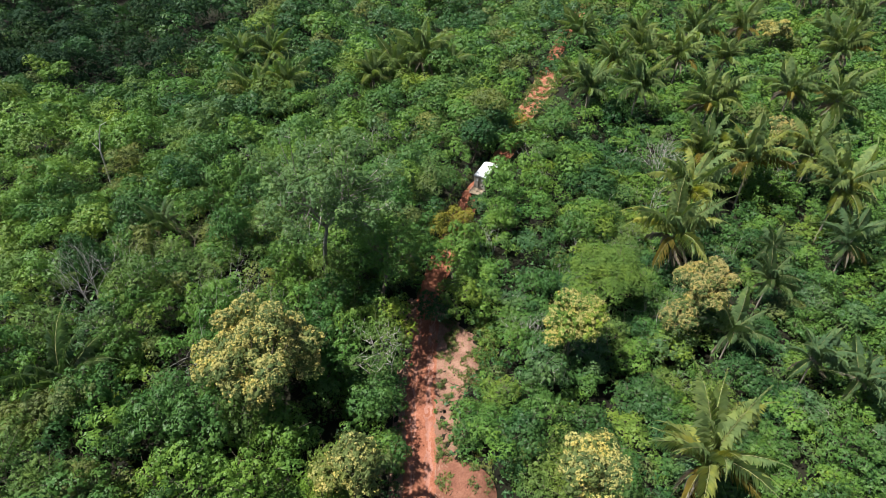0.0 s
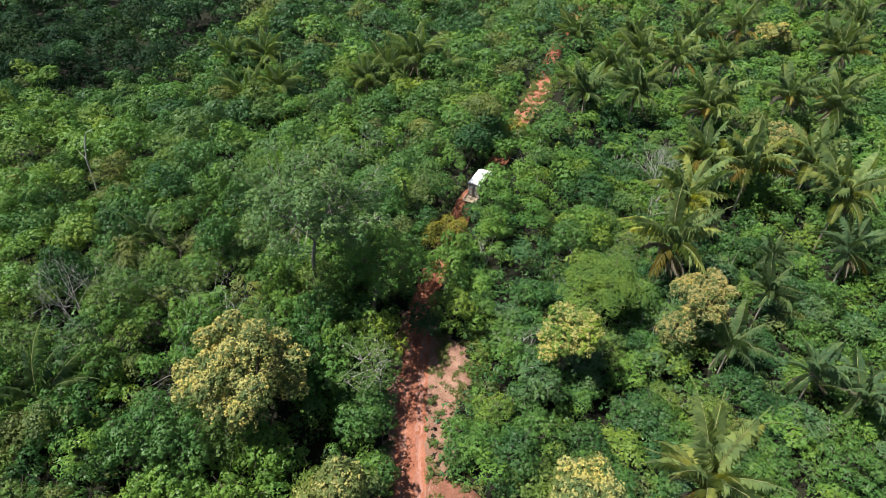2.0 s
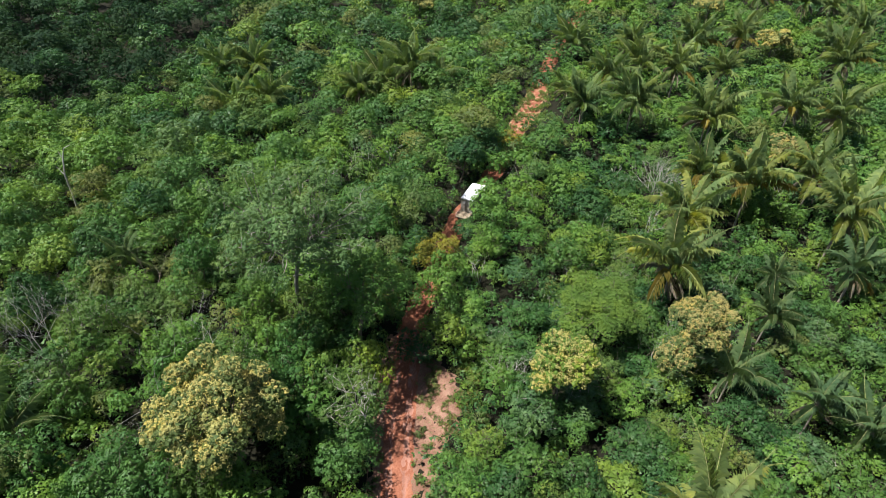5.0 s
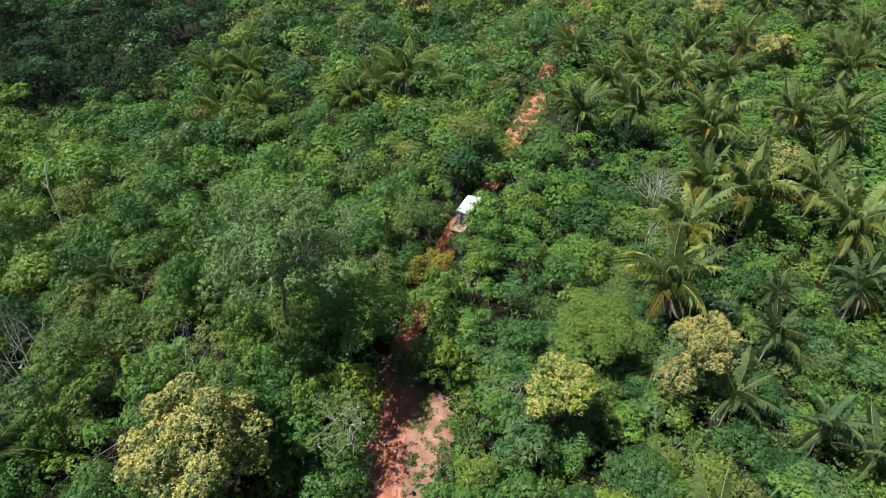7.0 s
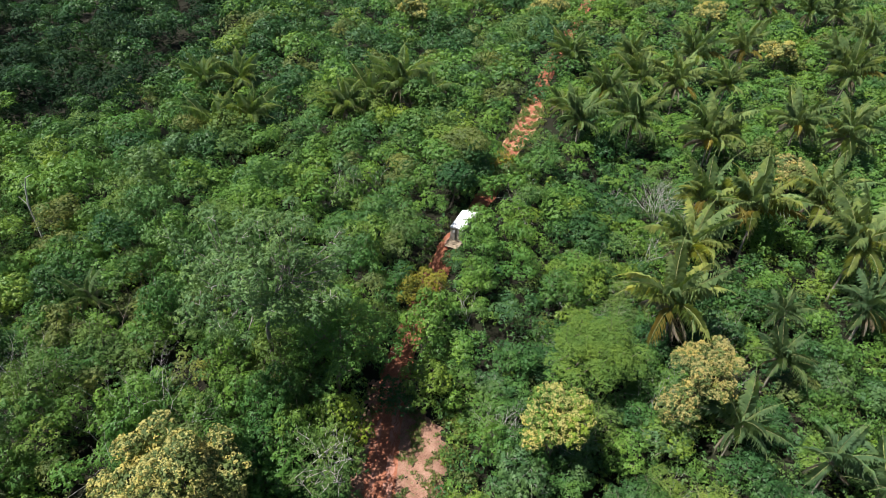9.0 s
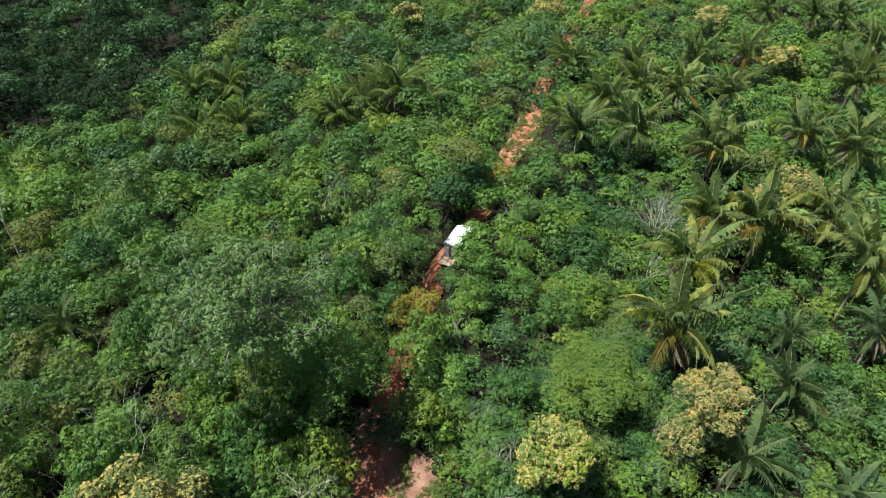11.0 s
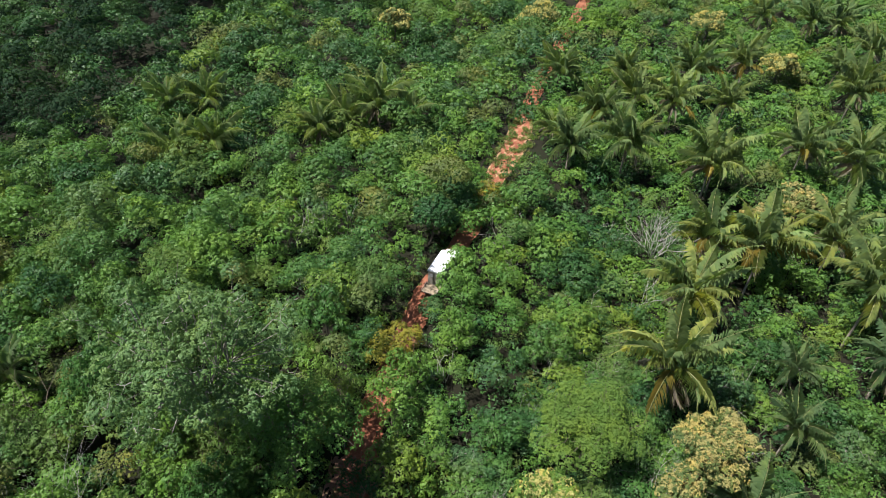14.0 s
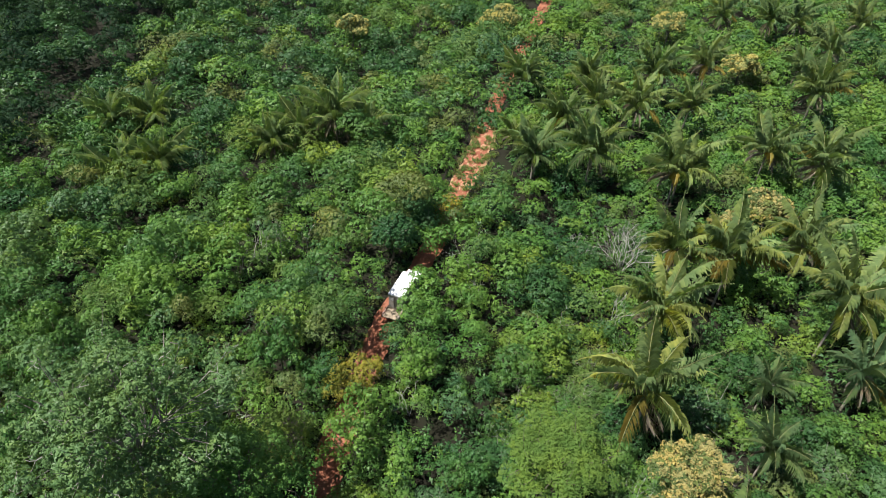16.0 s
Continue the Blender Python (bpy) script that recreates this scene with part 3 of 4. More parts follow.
FRONDS = {}
for key, mat in (("green", FROND), ("gold", FROND_GOLD), ("deep", FROND_DARK)):
    FRONDS[key] = [frond_mesh("frond_" + key, mat, 70 + i, radians(r), radians(b), tatter=0.04) for i, (r, b) in enumerate([(82, 48), (72, 74), (60, 94), (44, 106), (24, 102)])]
FRONDS["dead"] = [frond_mesh("frond_dry", FROND_DEAD, 80 + i, radians(r), radians(b), side=0.5, tatter=0.3) for i, (r, b) in enumerate([(5, 95), (-25, 62)])]
FRONDS["rust"] = [frond_mesh("frond_rust", FROND_RUST, 85 + i, radians(r), radians(b), side=0.8, tatter=0.12) for i, (r, b) in enumerate([(36, 98), (18, 84)])]


def palm(x, y, z, length, look_of, seed, label):
    rng = np.random.default_rng(seed)
    g = float(ground_z(x, y))
    h = z - 2.6 - g
    ob = tagged(new("palm_tree"), label, "palm")
    ob.location = (x, y, g)
    lean = rng.normal(0, 0.03, 2) * h
    pts = [Vector((lean[0] * (k / 8) ** 2, lean[1] * (k / 8) ** 2, -0.3 + (h + 0.3) * k / 8)) for k in range(9)]
    wide = 0.19 if length > 5 else 0.13
    segs = []
    for k in range(8):
        for j in range(3):
            p, q = pts[k].lerp(pts[k + 1], j / 3), pts[k].lerp(pts[k + 1], (j + 1) / 3)
            segs.append((p, q, wide * (1.08 - 0.03 * k), wide * (0.94 - 0.03 * k)))
    top = pts[-1]
    for k in range(14):
        a = k * 2.4
        segs.append((top + Vector((math.cos(a) * 0.15, math.sin(a) * 0.15, -1.3 + 0.09 * k)), top + Vector((math.cos(a) * 0.5, math.sin(a) * 0.5, -0.7 + 0.09 * k)), 0.12, 0.05))
    put("trunk", mesh_data("trunk", *tubes(segs, 7), [PALM_BARK], None, True), ob)
    n = 21 if length > 5 else 14
    for k in range(n):
        ring = k / (n - 1)
        kind = 0 if ring < 0.14 else 1 if ring < 0.38 else 2 if ring < 0.66 else 3 if ring < 0.88 else 4
        key = look_of
        if look_of == "gold" and rng.random() < (0.8 if kind < 2 else 0.3):
            key = "green"
        me = FRONDS[key][kind]
        if kind == 4 and rng.random() < (0.4 if look_of == "gold" else 0.2):
            me = FRONDS["rust"][int(rng.integers(2))]
        a = math.degrees(k * 2.4) + rng.normal(0, 10)
        s = length * 1.55 * (0.8 + 0.25 * math.sin(min(ring * 1.3 + 0.2, 1) * math.pi)) * rng.uniform(0.78, 1.12)
        put("frond", me, ob, "", Matrix.Translation(top + Vector((0, 0, -0.1 - 0.5 * ring))) @ pose(0, 0, 0, rng.normal(0, 15), rng.normal(0, 7), a) @ Matrix.Diagonal((s, s, s, 1)))
    for k in range(int(rng.integers(5, 10)) if length > 5 else 3):
        s = length * rng.uniform(0.6, 0.9)
        put("dead_frond", FRONDS["dead"][k % 2], ob, "dry grey hanging palm leaf", Matrix.Translation(top + Vector((0, 0, -0.8))) @ pose(0, 0, 0, rng.normal(0, 20), 0, rng.uniform(0, 360)) @ Matrix.Diagonal((s, s, s, 1)))
    tagged(ob, group="palms along the track")
    return ob


TALL_PALMS = [(40.0, 73.2, 6.4, 7.2), (47.2, 87.3, 5.8, 7.0), (62.3, 97.0, 5.2, 7.6), (54.0, 99.7, 6.0, 6.4), (72.5, 85.2, 7.0, 7.8), (75.0, 98.9, 6.0, 6.4), (30.2, 34.4, 6.0, 6.6)]
MID_PALMS = [(63.5, 121.5, 6.0, 7.4), (84.9, 128.2, 6.0, 6.6), (93.6, 123.2, 6.0, 7.2), (38.5, 130.0, 6.0, 6.2), (49.9, 130.2, 6.0, 6.8), (48.8, 144.8, 6.0, 6.2), (58.1, 151.7, 6.0, 6.6),
             (66.5, 150.2, 6.0, 6.8), (77.6, 148.8, 6.0, 5.6), (111.4, 154.9, 6.0, 7.4), (36.4, 139.0, 5.0, 4.4), (66.0, 124.5, 5.0, 5.6)]
FAR_PALMS = [(59.8, 164.7, 6.0, 6.2), (44.0, 166.2, 6.0, 6.2), (76.9, 167.3, 6.0, 6.8), (91.5, 169.8, 7.0, 6.4), (131.7, 181.5, 6.0, 6.2), (115.6, 211.0, 6.0, 6.2), (128.1, 205.5, 6.0, 6.2),
             (135.5, 202.8, 6.0, 6.2), (155.3, 202.5, 6.0, 6.8), (117.0, 170.0, 5.0, 6.0)]
GULLY_PALMS = [(0.2, 145.5, 6.6, 7.6), (-6.9, 144.0, 4.6, 6.2), (-12.2, 140.0, 4.0, 5.6), (6.6, 145.6, 3.8, 5.6), (-32.2, 132.5, 4.0, 7.0), (-37.6, 129.0, 3.6, 6.2), (-39.0, 155.5, 3.6, 6.2),
               (-46.8, 151.9, 3.6, 6.2)]
SMALL_PALMS = [(53.0, 66.8, 2.8, 4.6), (43.6, 57.0, 1.6, 5.0), (52.2, 51.3, 2.4, 4.6), (58.5, 76.5, 1.4, 4.0), (71.0, 76.0, 2.6, 5.2), (-38.9, 42.2, 9.4, 6.0), (-37.8, 71.6, 9.6, 3.6), (-75.0, 171.0, 4.0, 5.6),
               (56.5, 48.6, 2.2, 4.8)]
for i, row in enumerate(TALL_PALMS):
    palm(*row, "gold", 100 + i, "large palm with yellow-green arching fronds and dry hanging leaves")
for i, row in enumerate(MID_PALMS):
    palm(*row, "green", 120 + i, "green feather palm rising from the thicket")
for i, row in enumerate(FAR_PALMS):
    palm(*row, "green", 140 + i, "distant green feather palm above the woods")
for i, row in enumerate(GULLY_PALMS):
    palm(*row, "green", 160 + i, "feather palm with arching fronds among low trees")
for i, row in enumerate(SMALL_PALMS):
    palm(*row, "deep", 180 + i, "small deep-green feather palm in the undergrowth")


# ---- the lorry and its crate ----
def paint(name, colour, rough=0.5, metal=0.0, dirt=(0.28, 0.17, 0.11), amount=0.5):
    m, n, l, b = material(name, rough, metal)
    t = noise_tex(n, l, 1.7, 7, 0.7)
    r = ramp(n, [(0.45, (0, 0, 0)), (0.8, (amount, amount, amount))])
    l.new(t.outputs["Fac"], r.inputs[0])
    l.new(mixed(n, l, r.outputs[0], colour, dirt), b.inputs["Base Color"])
    bump(n, l, b, t.outputs["Fac"], 0.15, 0.02)
    return m


STEEL_GREY = paint("crate_grey_steel", (0.34, 0.32, 0.28), 0.55, 0.1)
ROOF_WHITE = paint("crate_white_roof", (0.66, 0.67, 0.68), 0.5, 0.0, (0.45, 0.43, 0.40), 0.35)
CAB_WHITE = paint("cab_white_paint", (0.72, 0.72, 0.70), 0.35)
BLACK = paint("chassis_black", (0.03, 0.03, 0.03), 0.6)
DECK = paint("deck_planks", (0.30, 0.24, 0.16), 0.8)
TYRE = paint("tyre_rubber", (0.025, 0.025, 0.025), 0.85)
PANEL_WHITE = paint("sign_white", (0.75, 0.76, 0.78), 0.5)
DARK_GLASS, _, _, gb = material("dark_glass", 0.08)
gb.inputs["Base Color"].default_value = (0.02, 0.025, 0.03, 1)
LAMP_RED, _, _, gb = material("lamp_red", 0.25)
gb.inputs["Base Color"].default_value = (0.45, 0.02, 0.015, 1)


def box(bm, x0, x1, y0, y1, z0, z1):
    m = Matrix.Translation(((x0 + x1) / 2, (y0 + y1) / 2, (z0 + z1) / 2)) @ Matrix.Diagonal((x1 - x0, y1 - y0, z1 - z0, 1))
    bmesh.ops.create_cube(bm, size=1, matrix=m)
    return bm


def one_box(*a):
    return box(bmesh.new(), *a)


TRUCK_AT = pose(11.75, 96.4, float(road_z(96.4)), 0, 0, -26.5)
lorry = tagged(new("lorry"), "white flatbed lorry on the dirt track, dusty, half hidden by branches", "lorry")
lorry.matrix_basis = TRUCK_AT
bm = bmesh.new()
for sx in (-0.45, 0.35):
    box(bm, sx, sx + 0.1, -4.6, 4.9, 0.75, 0.95)
for k in range(6):
    box(bm, -0.35, 0.35, -4.4 + 1.6 * k, -4.25 + 1.6 * k, 0.77, 0.93)
part("chassis", bm, BLACK, lorry)
bed = part("flatbed", box(box(one_box(-1.2, 1.2, -4.7, 2.6, 0.97, 1.1), -1.22, -1.16, -4.7, 2.6, 0.9, 1.16), 1.16, 1.22, -4.7, 2.6, 0.9, 1.16), BLACK, lorry)
for k in range(14):
    part("plank", one_box(-1.15, 1.15, -4.68 + 0.52 * k, -4.19 + 0.52 * k, 1.102, 1.14), DECK, bed)
for sx in (-1.18, 1.18):
    part("side_rail", box(box(box(one_box(sx - 0.03, sx + 0.03, -4.6, -2.7, 1.55, 1.61), sx - 0.03, sx + 0.03, -4.6, -4.54, 1.16, 1.55), sx - 0.03, sx + 0.03, -3.7, -3.64, 1.16, 1.55), sx - 0.03, sx + 0.03, -2.76, -2.7, 1.16, 1.55), STEEL_GREY, lorry)
cab = part("cab", box(one_box(-1.15, 1.15, 2.9, 4.95, 0.7, 1.75), -1.1, 1.1, 2.95, 4.6, 1.75, 2.75), CAB_WHITE, lorry, "white steel driver's cab", 0.07)
part("windscreen", one_box(-0.98, 0.98, 4.605, 4.63, 1.85, 2.55), DARK_GLASS, cab)
for sx in (-1.115, 1.103):
    part("side_window", one_box(sx, sx + 0.012, 3.4, 4.4, 1.85, 2.5), DARK_GLASS, cab)
part("bumper", one_box(-1.15, 1.15, 4.96, 5.1, 0.45, 0.75), BLACK, lorry, "", 0.03)
for sx in (-0.95, 0.75):
    part("tail_lamp", one_box(sx, sx + 0.2, -4.76, -4.71, 0.8, 0.92), LAMP_RED, lorry)
    part("headlight", one_box(sx, sx + 0.2, 4.955, 5.0, 0.85, 1.05), DARK_GLASS, cab)
for sy in (-3.6, -2.45, 3.9):
    for sx in (-1, 1):
        wheel = new("wheel")
        wheel.parent = lorry
        wheel.location = (sx * 0.98, sy, 0.5)
        bm = bmesh.new()
        bmesh.ops.create_cone(bm, cap_ends=True, segments=22, radius1=0.5, radius2=0.5, depth=0.32, matrix=pose(0, 0, 0, 0, 90, 0))
        part("tyre", bm, TYRE, wheel, "black rubber tyre", 0.05)
        bm = bmesh.new()
        bmesh.ops.create_cone(bm, cap_ends=True, segments=16, radius1=0.27, radius2=0.2, depth=0.36, matrix=pose(0, 0, 0, 0, 90, 0))
        part("rim", bm, STEEL_GREY, wheel)

crate = tagged(new("transport_crate"), "grey steel transport crate with a white roof on the lorry", "crate")
crate.matrix_basis = TRUCK_AT @ pose(0, 0, 1.145)
body = part("body", one_box(-1.08, 1.08, -2.65, 2.5, 0.0, 2.62), STEEL_GREY, crate, "dark grey steel walls", 0.03)
for k in range(9):
    y = -2.55 + 0.61 * k
    for sx in (-1.13, 1.075):
        part("wall_rib", one_box(sx, sx + 0.055, y, y + 0.1, 0.05, 2.55), STEEL_GREY, body)
bm = bmesh.new()
prof = [(-1.16, 2.6), (-1.16, 2.68), (-0.6, 2.8), (0, 2.84), (0.6, 2.8), (1.16, 2.68), (1.16, 2.6)]
a = [bm.verts.new((x, -2.78, z)) for x, z in prof]
b = [bm.verts.new((x, 2.62, z)) for x, z in prof]
for i in range(len(prof)):
    j = (i + 1) % len(prof)
    bm.faces.new((a[i], a[j], b[j], b[i]))
bm.faces.new(a[::-1])
bm.faces.new(b)
bmesh.ops.recalc_face_normals(bm, faces=bm.faces[:])
roof = part("roof", bm, ROOF_WHITE, crate, "white sheet-metal roof")
for k in range(5):
    part("roof_seam", one_box(-0.62, 0.62, -2.2 + k * 1.05, -2.14 + k * 1.05, 2.8, 2.86), ROOF_WHITE, roof)
for sx, tone in ((-1.04, STEEL_GREY), (0.02, STEEL_GREY)):
    door = part("rear_door", one_box(sx, sx + 1.02, -2.71, -2.653, 0.08, 2.52), tone, crate, "grey steel rear door", 0.015)
    part("window_panel", one_box(sx + 0.3, sx + 0.76, -2.735, -2.712, 1.62, 2.12), PANEL_WHITE, door, "pale square panel")
    part("latch_bar", one_box(sx + (0.88 if sx < 0 else 0.08), sx + (0.93 if sx < 0 else 0.13), -2.76, -2.712, 0.3, 2.3), BLACK, door)
    part("bar", one_box(sx + 0.36, sx + 0.7, -2.745, -2.736, 1.82, 1.9), STEEL_GREY, door)


# ---- the thicket ----
LEAF_SIZE = np.array([0.28, 0.29, 0.29, 0.24, 0.28, 0.30, 0.23, 0.30])
CLUMP_SIZE = np.array([0.40, 0.42, 0.42, 0.34, 0.38, 0.43, 0.44, 0.42])
SHARE = np.array([0.27, 0.17, 0.15, 0.09, 0.10, 0.06, 0.16])


def stand(y0, y1, spacing, seed):
    """Crowns over the land between y0 and y1: place, radius, top and kind, clear of the track and the big trees."""
    rng = np.random.default_rng(seed)
    out = []
    row = 0
    for y in np.arange(y0, y1, spacing * 0.87):
        row += 1
        x0, x1 = max(-52 - 0.55 * max(y - 32, -14), -162), 56 + 0.70 * max(y - 32, -14)
        x = np.arange(x0, x1, spacing) + (row % 2) * spacing / 2
        out.append(np.stack([x + rng.normal(0, spacing * 0.24, len(x)), np.full(len(x), y) + rng.normal(0, spacing * 0.24, len(x))], 1))
    P = np.concatenate(out)
    x, y = P[:, 0], P[:, 1]
    r = spacing * rng.lognormal(-0.31, 0.36, len(P)).clip(0.40, 1.5)
    d = x - road_x(y)
    open_half = np.interp(y, [25, 33, 62, 65, 77, 79, 82, 85, 104, 107, 120, 127, 147, 150, 160, 250], [1.6, 1.7, 1.4, 0.4, 0.4, -0.6, -0.6, 0.9, 1.0, -0.3, -0.3, 2.4, 2.4, -0.8, -1.2, -1.2])
    open_half = open_half - 0.8 * ((d < 0) & (y < 64))
    keep = np.abs(d) > open_half + r * np.where(y < 64, 0.72, np.where((y > 126) & (y < 149), 0.85, 0.42))
    keep &= rng.random(len(P)) > 0.02
    keep &= ~((d > 0) & (y > 42.0) & (y < 61) & (((x - 6.0) / (3.4 + r * 0.95)) ** 2 + ((y - 50.5) / (8.2 + r * 0.8)) ** 2 < 1))
    keep &= ~((d > 0) & (d < 2.2 + r * 0.8) & (y > 44) & (y < 60))
    keep &= ~((d > 0) & (d < 7.4 + r * 0.5) & (y > 30) & (y < 38.6))
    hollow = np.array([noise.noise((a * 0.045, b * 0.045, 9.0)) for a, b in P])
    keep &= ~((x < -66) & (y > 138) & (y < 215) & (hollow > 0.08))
    for cx, cy, cr in ((-16.6, 43.6, 4.0), (20, 54.8, 2.6), (40.2, 62, 2.8), (27.6, 66.5, 3.2), (-6.6, 31, 2.2), (15.4, 29.6, 2.2), (14.4, 57.2, 1.6), (50.2, 107, 3.0), (-4.6, 62.0, 3.4), (-33, 66.6, 1.6), (-40.5, 55.4, 2.2), (36, 62.4, 1.8), (-24, 50, 1.8), (-4.6, 50.0, 2.6), (58.5, 91.5, 3.4), (69.5, 79.5, 3.6), (70.5, 91.0, 3.2), (62.5, 116, 3.2), (-55.6, 90.5, 1.6), (-37.8, 71.6, 1.4)):
        keep &= (x - cx) ** 2 + (y - cy) ** 2 > cr ** 2
    for px, py, pz, size in TALL_PALMS + MID_PALMS + FAR_PALMS + GULLY_PALMS + SMALL_PALMS:
        keep &= (x - px) ** 2 + (y - py + 0.8) ** 2 > (0.25 * size) ** 2
    P, r, d, y, x = P[keep], r[keep], d[keep], y[keep], x[keep]
    g = ground_z(x, y)
    H = np.interp(d, [-40, -8, 0, 8, 24, 90], [7.2, 6.6, 6.0, 5.4, 4.5, 5.0])
    H = H + 1.4 * np.interp(d, [-16, -11, -6, -4], [0, 1, 1, 0]) * (y < 60) + 2.2 * np.interp(d, [-16, -9, -1, 1], [0, 1, 1, 0]) * (y >= 60) * (y < 112)
    H = H * np.where((np.abs(d) < 9) & (y > 113) & (y < 149), 0.62, 1.0)
    top = g + H * rng.uniform(0.46, 1.46, len(P)) * np.interp(r, [spacing * 0.4, spacing * 0.8, spacing * 1.4], [0.8, 1.03, 1.3])
    top = np.where((x < -60) & (y > 136), g + (top - g) * 1.55, top)
    low_side = (d > 0) & (d < 13) & (y > 34) & (y < 47)
    top = np.where(low_side, np.minimum(top, -1.6 + np.clip(47 - y, 0, 20) * 1.3), top)
    drift = np.array([noise.noise((a * 0.035, b * 0.035, 5.0)) for a, b in P])
    kind = np.array([rng.choice(7, p=SHARE) for _ in P])
    kind = np.where((drift > 0.22) & (rng.random(len(P)) < 0.6), 1, np.where((drift < -0.25) & (rng.random(len(P)) < 0.6), 2, kind))
    sunny = (y < 145) & (rng.random(len(P)) < np.where(d < -4, 0.65, 0.4))
    kind = np.where(sunny & np.isin(kind, (2, 4)), rng.choice([0, 1, 5, 6], len(P)), kind)
    # far gully corner: crowns get kind 7, with shade in the leaf colour
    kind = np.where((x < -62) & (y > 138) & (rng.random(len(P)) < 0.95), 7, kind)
    kind = np.where((x < -20) & (y > 118) & np.isin(kind, (0, 1, 5, 6)) & (rng.random(len(P)) < 0.4), 2, kind)
    kind = np.where((d > 10) & (y < 84) & np.isin(kind, (1, 3, 5)) & (rng.random(len(P)) < 0.6), rng.choice([0, 2, 2, 4], len(P)), kind)
    kind = np.where((d > 6) & (y > 118) & np.isin(kind, (2, 4)) & (rng.random(len(P)) < 0.6), 1, kind)
    kind = np.where((x < 5) & (y > 165) & (rng.random(len(P)) < 0.4), 2, kind)
    return P, r, top, kind, g, rng


def thicket(name, label, P, r, top, kind, rng, scale, per=7, low=-0.05, cover=1.0, simple=False, loose=0.0):
    n = np.clip(np.round(rng.uniform(3.6, 6.6, len(P)) * (1 + 0.5 * loose) * (0.6 + 0.4 * r / np.median(r))), 3, 14).astype(int)
    i = np.repeat(np.arange(len(P)), n)
    az, k = rng.uniform(0, 6.283, len(i)), np.sqrt(rng.uniform(0, 1, len(i))) * 0.72
    R = r[i] * rng.uniform(0.32, 0.58, len(i)) * (1 - 0.26 * loose)
    C = np.stack([P[i, 0] + np.cos(az) * k * r[i], P[i, 1] + np.sin(az) * k * r[i], top[i] - R * 0.75 - k ** 2 * r[i] * 1.1 - rng.uniform(0, 0.3 + 0.35 * loose, len(i)) * r[i]], 1)
    leaf = LEAF_SIZE[kind[i]] * scale
    v, f, dome = foliage(C, R, R * 0.78, rng, CLUMP_SIZE[kind[i]] * scale ** 0.8, leaf, per, 0.2, cover, low, simple, i)
    return tagged(put(name, mesh_data(name, v, f, LEAVES, kind[i][dome])), label, "thicket", "", "stuff")


def thicket_tree(kind, seed):
    """One tree of the thicket, 6.5 m tall: a forked trunk and a lobed crown."""
    rng = np.random.default_rng(seed)
    tree = new("tree")
    n = int(rng.integers(15, 20))
    az, k = np.arange(n) * 2.4, np.sqrt((np.arange(n) + rng.uniform(0.1, 0.9, n)) / n) * 0.84
    R = 3.3 * rng.uniform(0.19, 0.38, n)
    C = np.stack([np.cos(az) * k * 3.3, np.sin(az) * k * 3.3, 6.5 - R * 0.8 - k ** 2 * 2.7 - rng.uniform(0, 1, n) ** 1.4 * 1.9], 1)
    put("trunk", mesh_data("trunk", *tubes(limbs_to(rng, (0, 0, -0.4), (0.1, 0, 2.6), C, 0.1, 3, 0.025), 4), [BARK if kind != 4 else BARK_PALE], None, True), tree)
    v, f, d = foliage(C, R, R * 0.8, rng, CLUMP_SIZE[kind] * 0.95, LEAF_SIZE[kind], 17, 0.2, 1.0, -0.2, True, np.zeros(n, int))
    put("crown", mesh_data("crown", v, f, [LEAVES[kind]]), tree)
    return tree


TREE_LABELS = ["mid-green broadleaf tree in the dense thicket", "bright green broadleaf tree in the dense thicket", "dark green glossy tree in the dense thicket", "olive-green small-leaved tree in the thicket",
               "blue-green tree with pale bark in the thicket", "yellow-green young tree in the thicket", "feathery fine-leaved tree in the thicket"]
P, r, top, kind, g, rng = stand(24, 96, 3.6, 201)
near = np.flatnonzero((P[:, 1] < 84) & (P[:, 0] > -46) & (P[:, 0] < 62))
chosen = near[np.argsort(-r[near])[:230]]
patterns = {k: [thicket_tree(k, 300 + 10 * k + j) for j in range(2)] for k in range(7)}
used = set()
for i in chosen:
    k = int(kind[i])
    src = patterns[k][int(rng.integers(2))]
    s = float(np.clip((top[i] - g[i]) / 6.5, 0.55, 1.6))
    wide = float(np.clip(r[i] / 3.3, 0.62, 1.08))
    m = pose(P[i, 0], P[i, 1], g[i], 0, 0, float(rng.uniform(0, 360)))
    if src.name in used:
        t = copy_thing(src, m)
    else:
        t = src
        used.add(src.name)
        t.matrix_basis = m
    t.scale = (wide, wide, s)
    tagged(t, TREE_LABELS[k], "tree", "trees of the thicket")
for k in patterns:
    for t in patterns[k]:
        if t.name not in used:
            t.matrix_basis = pose(-60 - 3 * k, 30, float(ground_z(-60 - 3 * k, 30)))
            tagged(t, TREE_LABELS[k], "tree", "trees of the thicket")
rest = np.setdiff1d(np.arange(len(P)), chosen)
thicket("thicket", "dense green thicket of mixed young trees and shrubs", P[rest], r[rest], top[rest], kind[rest], rng, 1.05, 14, -0.15, 1.0, True, 1.0)
P, r, top, kind, g, rng = stand(96, 150, 4.2, 202)
thicket("thicket", "dense green thicket behind the clearing and the palms", P, r, top, kind, rng, 1.45, 12, -0.1, 1.0, True, 0.25)
P, r, top, kind, g, rng = stand(-24, 23, 4.4, 204)
thicket("thicket", "dense green thicket at the near end of the track", P, r, top, kind, rng, 2.2, 8, 0.1, 0.9, True)
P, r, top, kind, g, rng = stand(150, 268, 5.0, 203)
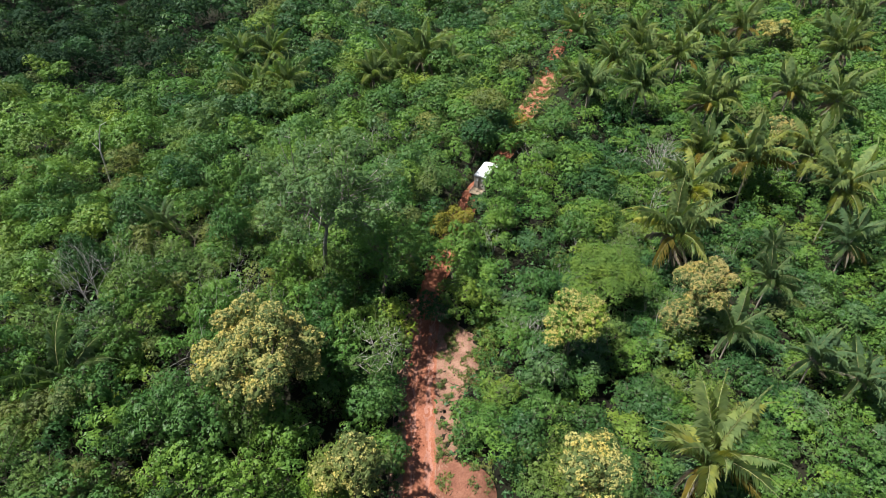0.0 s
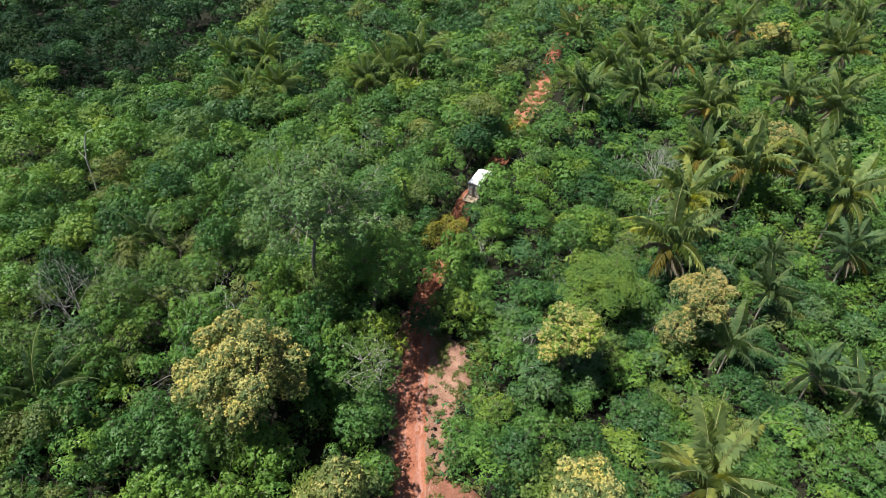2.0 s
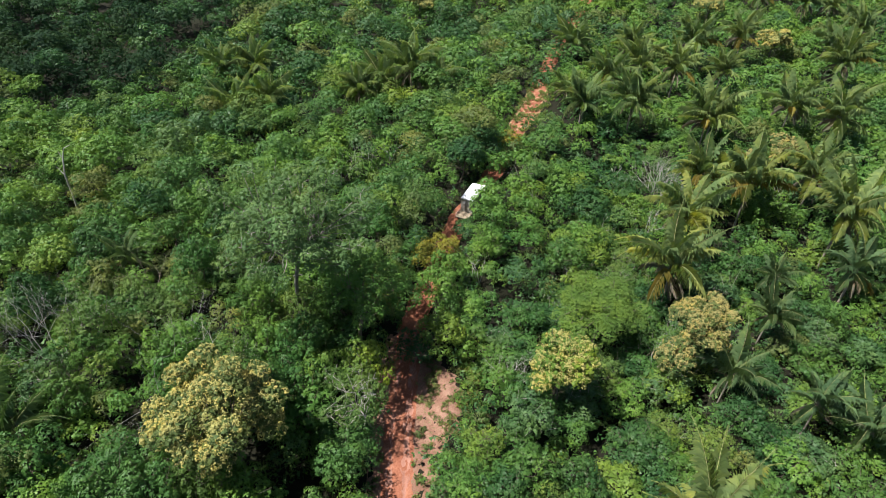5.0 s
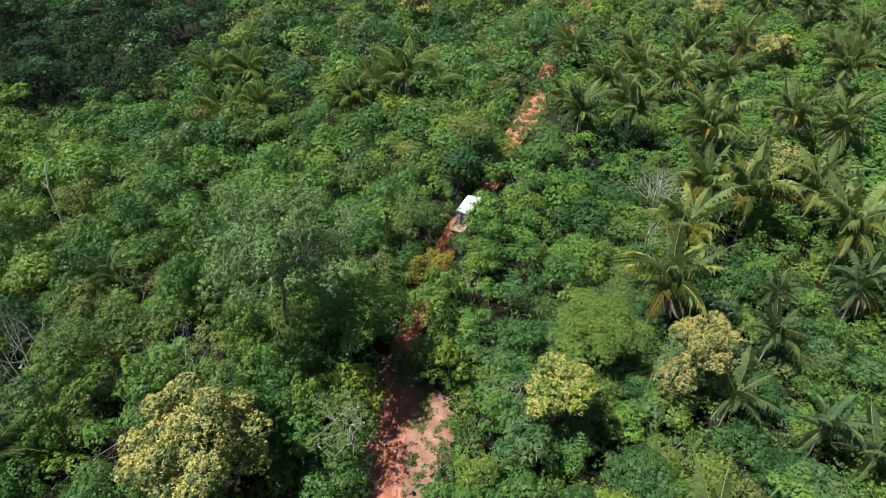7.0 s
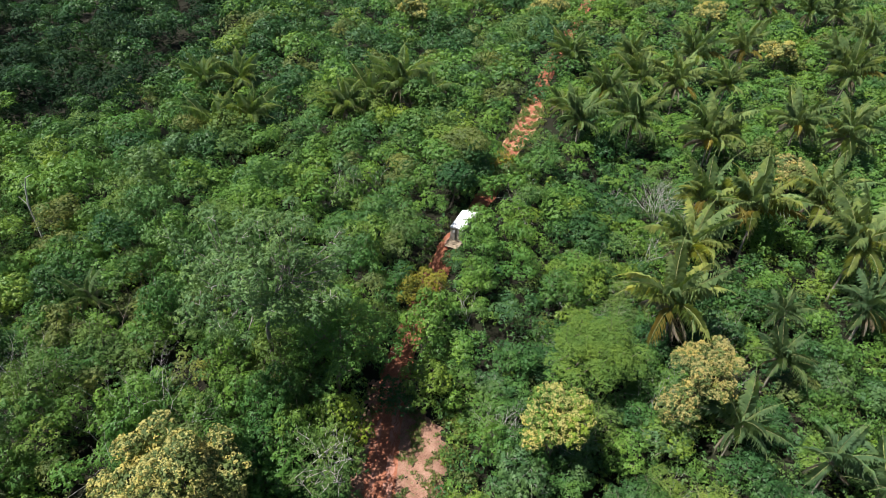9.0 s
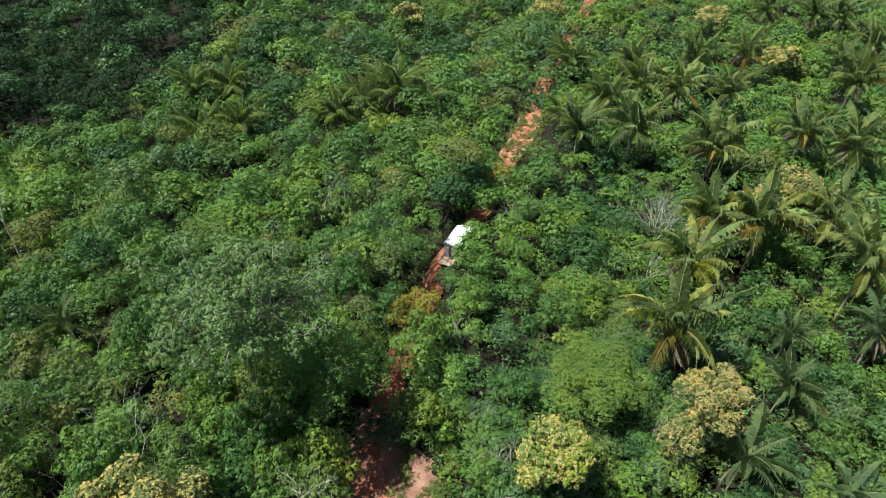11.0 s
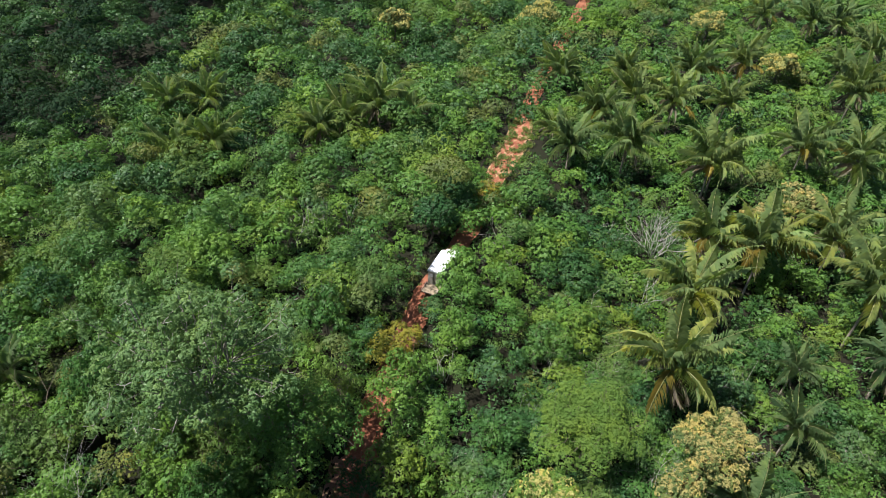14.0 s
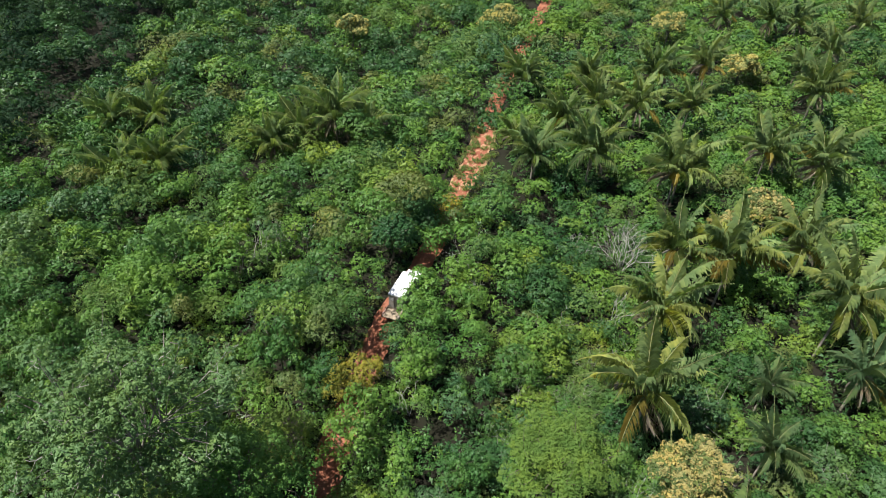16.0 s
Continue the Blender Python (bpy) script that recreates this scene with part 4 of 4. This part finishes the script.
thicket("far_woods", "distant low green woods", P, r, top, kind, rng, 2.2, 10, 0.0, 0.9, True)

# low growth on the forest floor
rng = np.random.default_rng(210)
rows = []
for y in np.arange(26, 210, 2.9):
    x0, x1 = max(-48 - 0.53 * (y - 32), -135), 54 + 0.70 * (y - 32)
    x = np.arange(x0, x1, 2.9)
    rows.append(np.stack([x + rng.normal(0, 0.9, len(x)), y + rng.normal(0, 0.9, len(x))], 1))
P = np.concatenate(rows)
d = P[:, 0] - road_x(P[:, 1])
bank_edge = 2.5 + 5.7 * np.sin(np.clip((P[:, 1] - 45.3) / 16.4, 0, 1) * math.pi) ** 0.6
bare = (np.abs(d) < 2.6) | ((d > 0) & (d < bank_edge) & (P[:, 1] > 46) & (P[:, 1] < 61)) | ((d > 0) & (d < 8.5) & (P[:, 1] < 38.6)) | ((np.abs(d) < 4.5) & (P[:, 1] > 116) & (P[:, 1] < 151))
P = P[~bare]
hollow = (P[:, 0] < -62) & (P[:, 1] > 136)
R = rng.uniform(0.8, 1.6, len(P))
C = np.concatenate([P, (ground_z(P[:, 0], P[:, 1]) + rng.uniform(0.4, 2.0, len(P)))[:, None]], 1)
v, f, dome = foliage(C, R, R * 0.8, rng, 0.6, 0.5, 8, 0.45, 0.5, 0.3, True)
# kind 7 in the hollow: gully shade put into the leaf colour
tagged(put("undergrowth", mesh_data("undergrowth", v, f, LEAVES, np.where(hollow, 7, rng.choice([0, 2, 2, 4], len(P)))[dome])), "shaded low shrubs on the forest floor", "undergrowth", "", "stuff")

# saplings and creepers that fill the gaps between the near crowns
rng = np.random.default_rng(212)
P = np.stack([rng.uniform(-70, 90, 2300), rng.uniform(26, 112, 2300)], 1)
P = P[(P[:, 0] > -50 - 0.53 * (P[:, 1] - 32)) & (P[:, 0] < 56 + 0.62 * (P[:, 1] - 32))]
d = P[:, 0] - road_x(P[:, 1])
bank_edge = 2.5 + 5.7 * np.sin(np.clip((P[:, 1] - 45.3) / 16.4, 0, 1) * math.pi) ** 0.6
P = P[~((np.abs(d) < 3.0) | ((d > 0) & (d < bank_edge) & (P[:, 1] > 45) & (P[:, 1] < 61)) | ((d > 0) & (d < 3.2) & (P[:, 1] > 42) & (P[:, 1] < 48)) | ((d > 0) & (d < 9) & (P[:, 1] < 39.4)))]
d = P[:, 0] - road_x(P[:, 1])
R = rng.uniform(0.6, 1.3, len(P))
C = np.concatenate([P, (ground_z(P[:, 0], P[:, 1]) + rng.uniform(0.2, 1.0, len(P)) * np.where(d < -4, 2.6, 1.6))[:, None]], 1)
v, f, dome = foliage(C, R, R * 0.9, rng, 0.42, 0.32, 12, 0.35, 0.7, 0.0, True)
tagged(put("saplings", mesh_data("saplings", v, f, LEAVES, rng.choice([0, 0, 1, 1, 5, 3, 6], len(P))[dome])), "young green saplings and creepers between the crowns", "undergrowth", "", "stuff")

# grass and weeds on the bank, the mound and the clearing
def weeds(name, label, n, x0, x1, y0, y1, seed, low, high, mats, clear):
    rng = np.random.default_rng(seed)
    y = rng.uniform(y0, y1, n)
    x = road_x(y) + rng.uniform(x0, x1, n)
    clump = np.array([noise.noise((a * 0.6, b * 0.6, 1.0)) for a, b in zip(x, y)])
    ok = (clump > clear) & ((np.abs(x - road_x(y)) > 1.7) | (y > 120))
    x, y = x[ok], y[ok]
    e = np.repeat(np.arange(len(x)), 9)
    Q = np.stack([x[e] + rng.normal(0, 0.16, len(e)), y[e] + rng.normal(0, 0.16, len(e)), np.zeros(len(e))], 1)
    Q[:, 2] = ground_z(Q[:, 0], Q[:, 1]) + 0.1 + rng.uniform(low, high, len(e))
    N = unit(rng.normal(0, 1, (len(e), 3)) + [0, 0, 0.8])
    L = rng.uniform(0.2, 0.45, len(e))
    v, f = blades(Q, N, L, L * 0.4, rng, 0.4)
    return tagged(put(name, mesh_data(name, v, f, mats, rng.integers(0, len(mats), len(x))[np.repeat(e, 2)])), label, "weeds", "", "stuff")


weeds("bank_weeds", "thin dry weeds on the earth bank", 1500, 2.2, 9.2, 41, 63, 220, 0.0, 0.22, [GRASS, LEAVES[3]], 0.05)
weeds("rim_weeds", "leafy green weeds and grass at the rim of the earth bank", 1100, 7.0, 11.0, 42, 62, 226, 0.0, 0.7, [LEAVES[0], LEAVES[1], GRASS], -0.25)
weeds("verge_weeds", "thin weeds and grass along the track's edge", 1300, -3.6, 3.0, 24, 68, 223, 0.0, 0.25, [GRASS, LEAVES[0], LEAVES[3]], 0.12)
weeds("verge_weeds", "leafy weeds crowding the shaded track", 1600, -4.2, 4.2, 66, 124, 224, 0.0, 0.7, [LEAVES[0], LEAVES[2], LEAVES[3]], -0.1)
weeds("mound_weeds", "thin weeds on the earth mound", 500, 1.9, 8.6, 30, 40, 221, 0.0, 0.3, [GRASS, LEAVES[3]], 0.1)
weeds("clearing_weeds", "low grass and weeds over the clearing", 2600, -3.8, 4.4, 118, 153, 222, 0.0, 0.5, [GRASS, LEAVES[1]], 0.0)
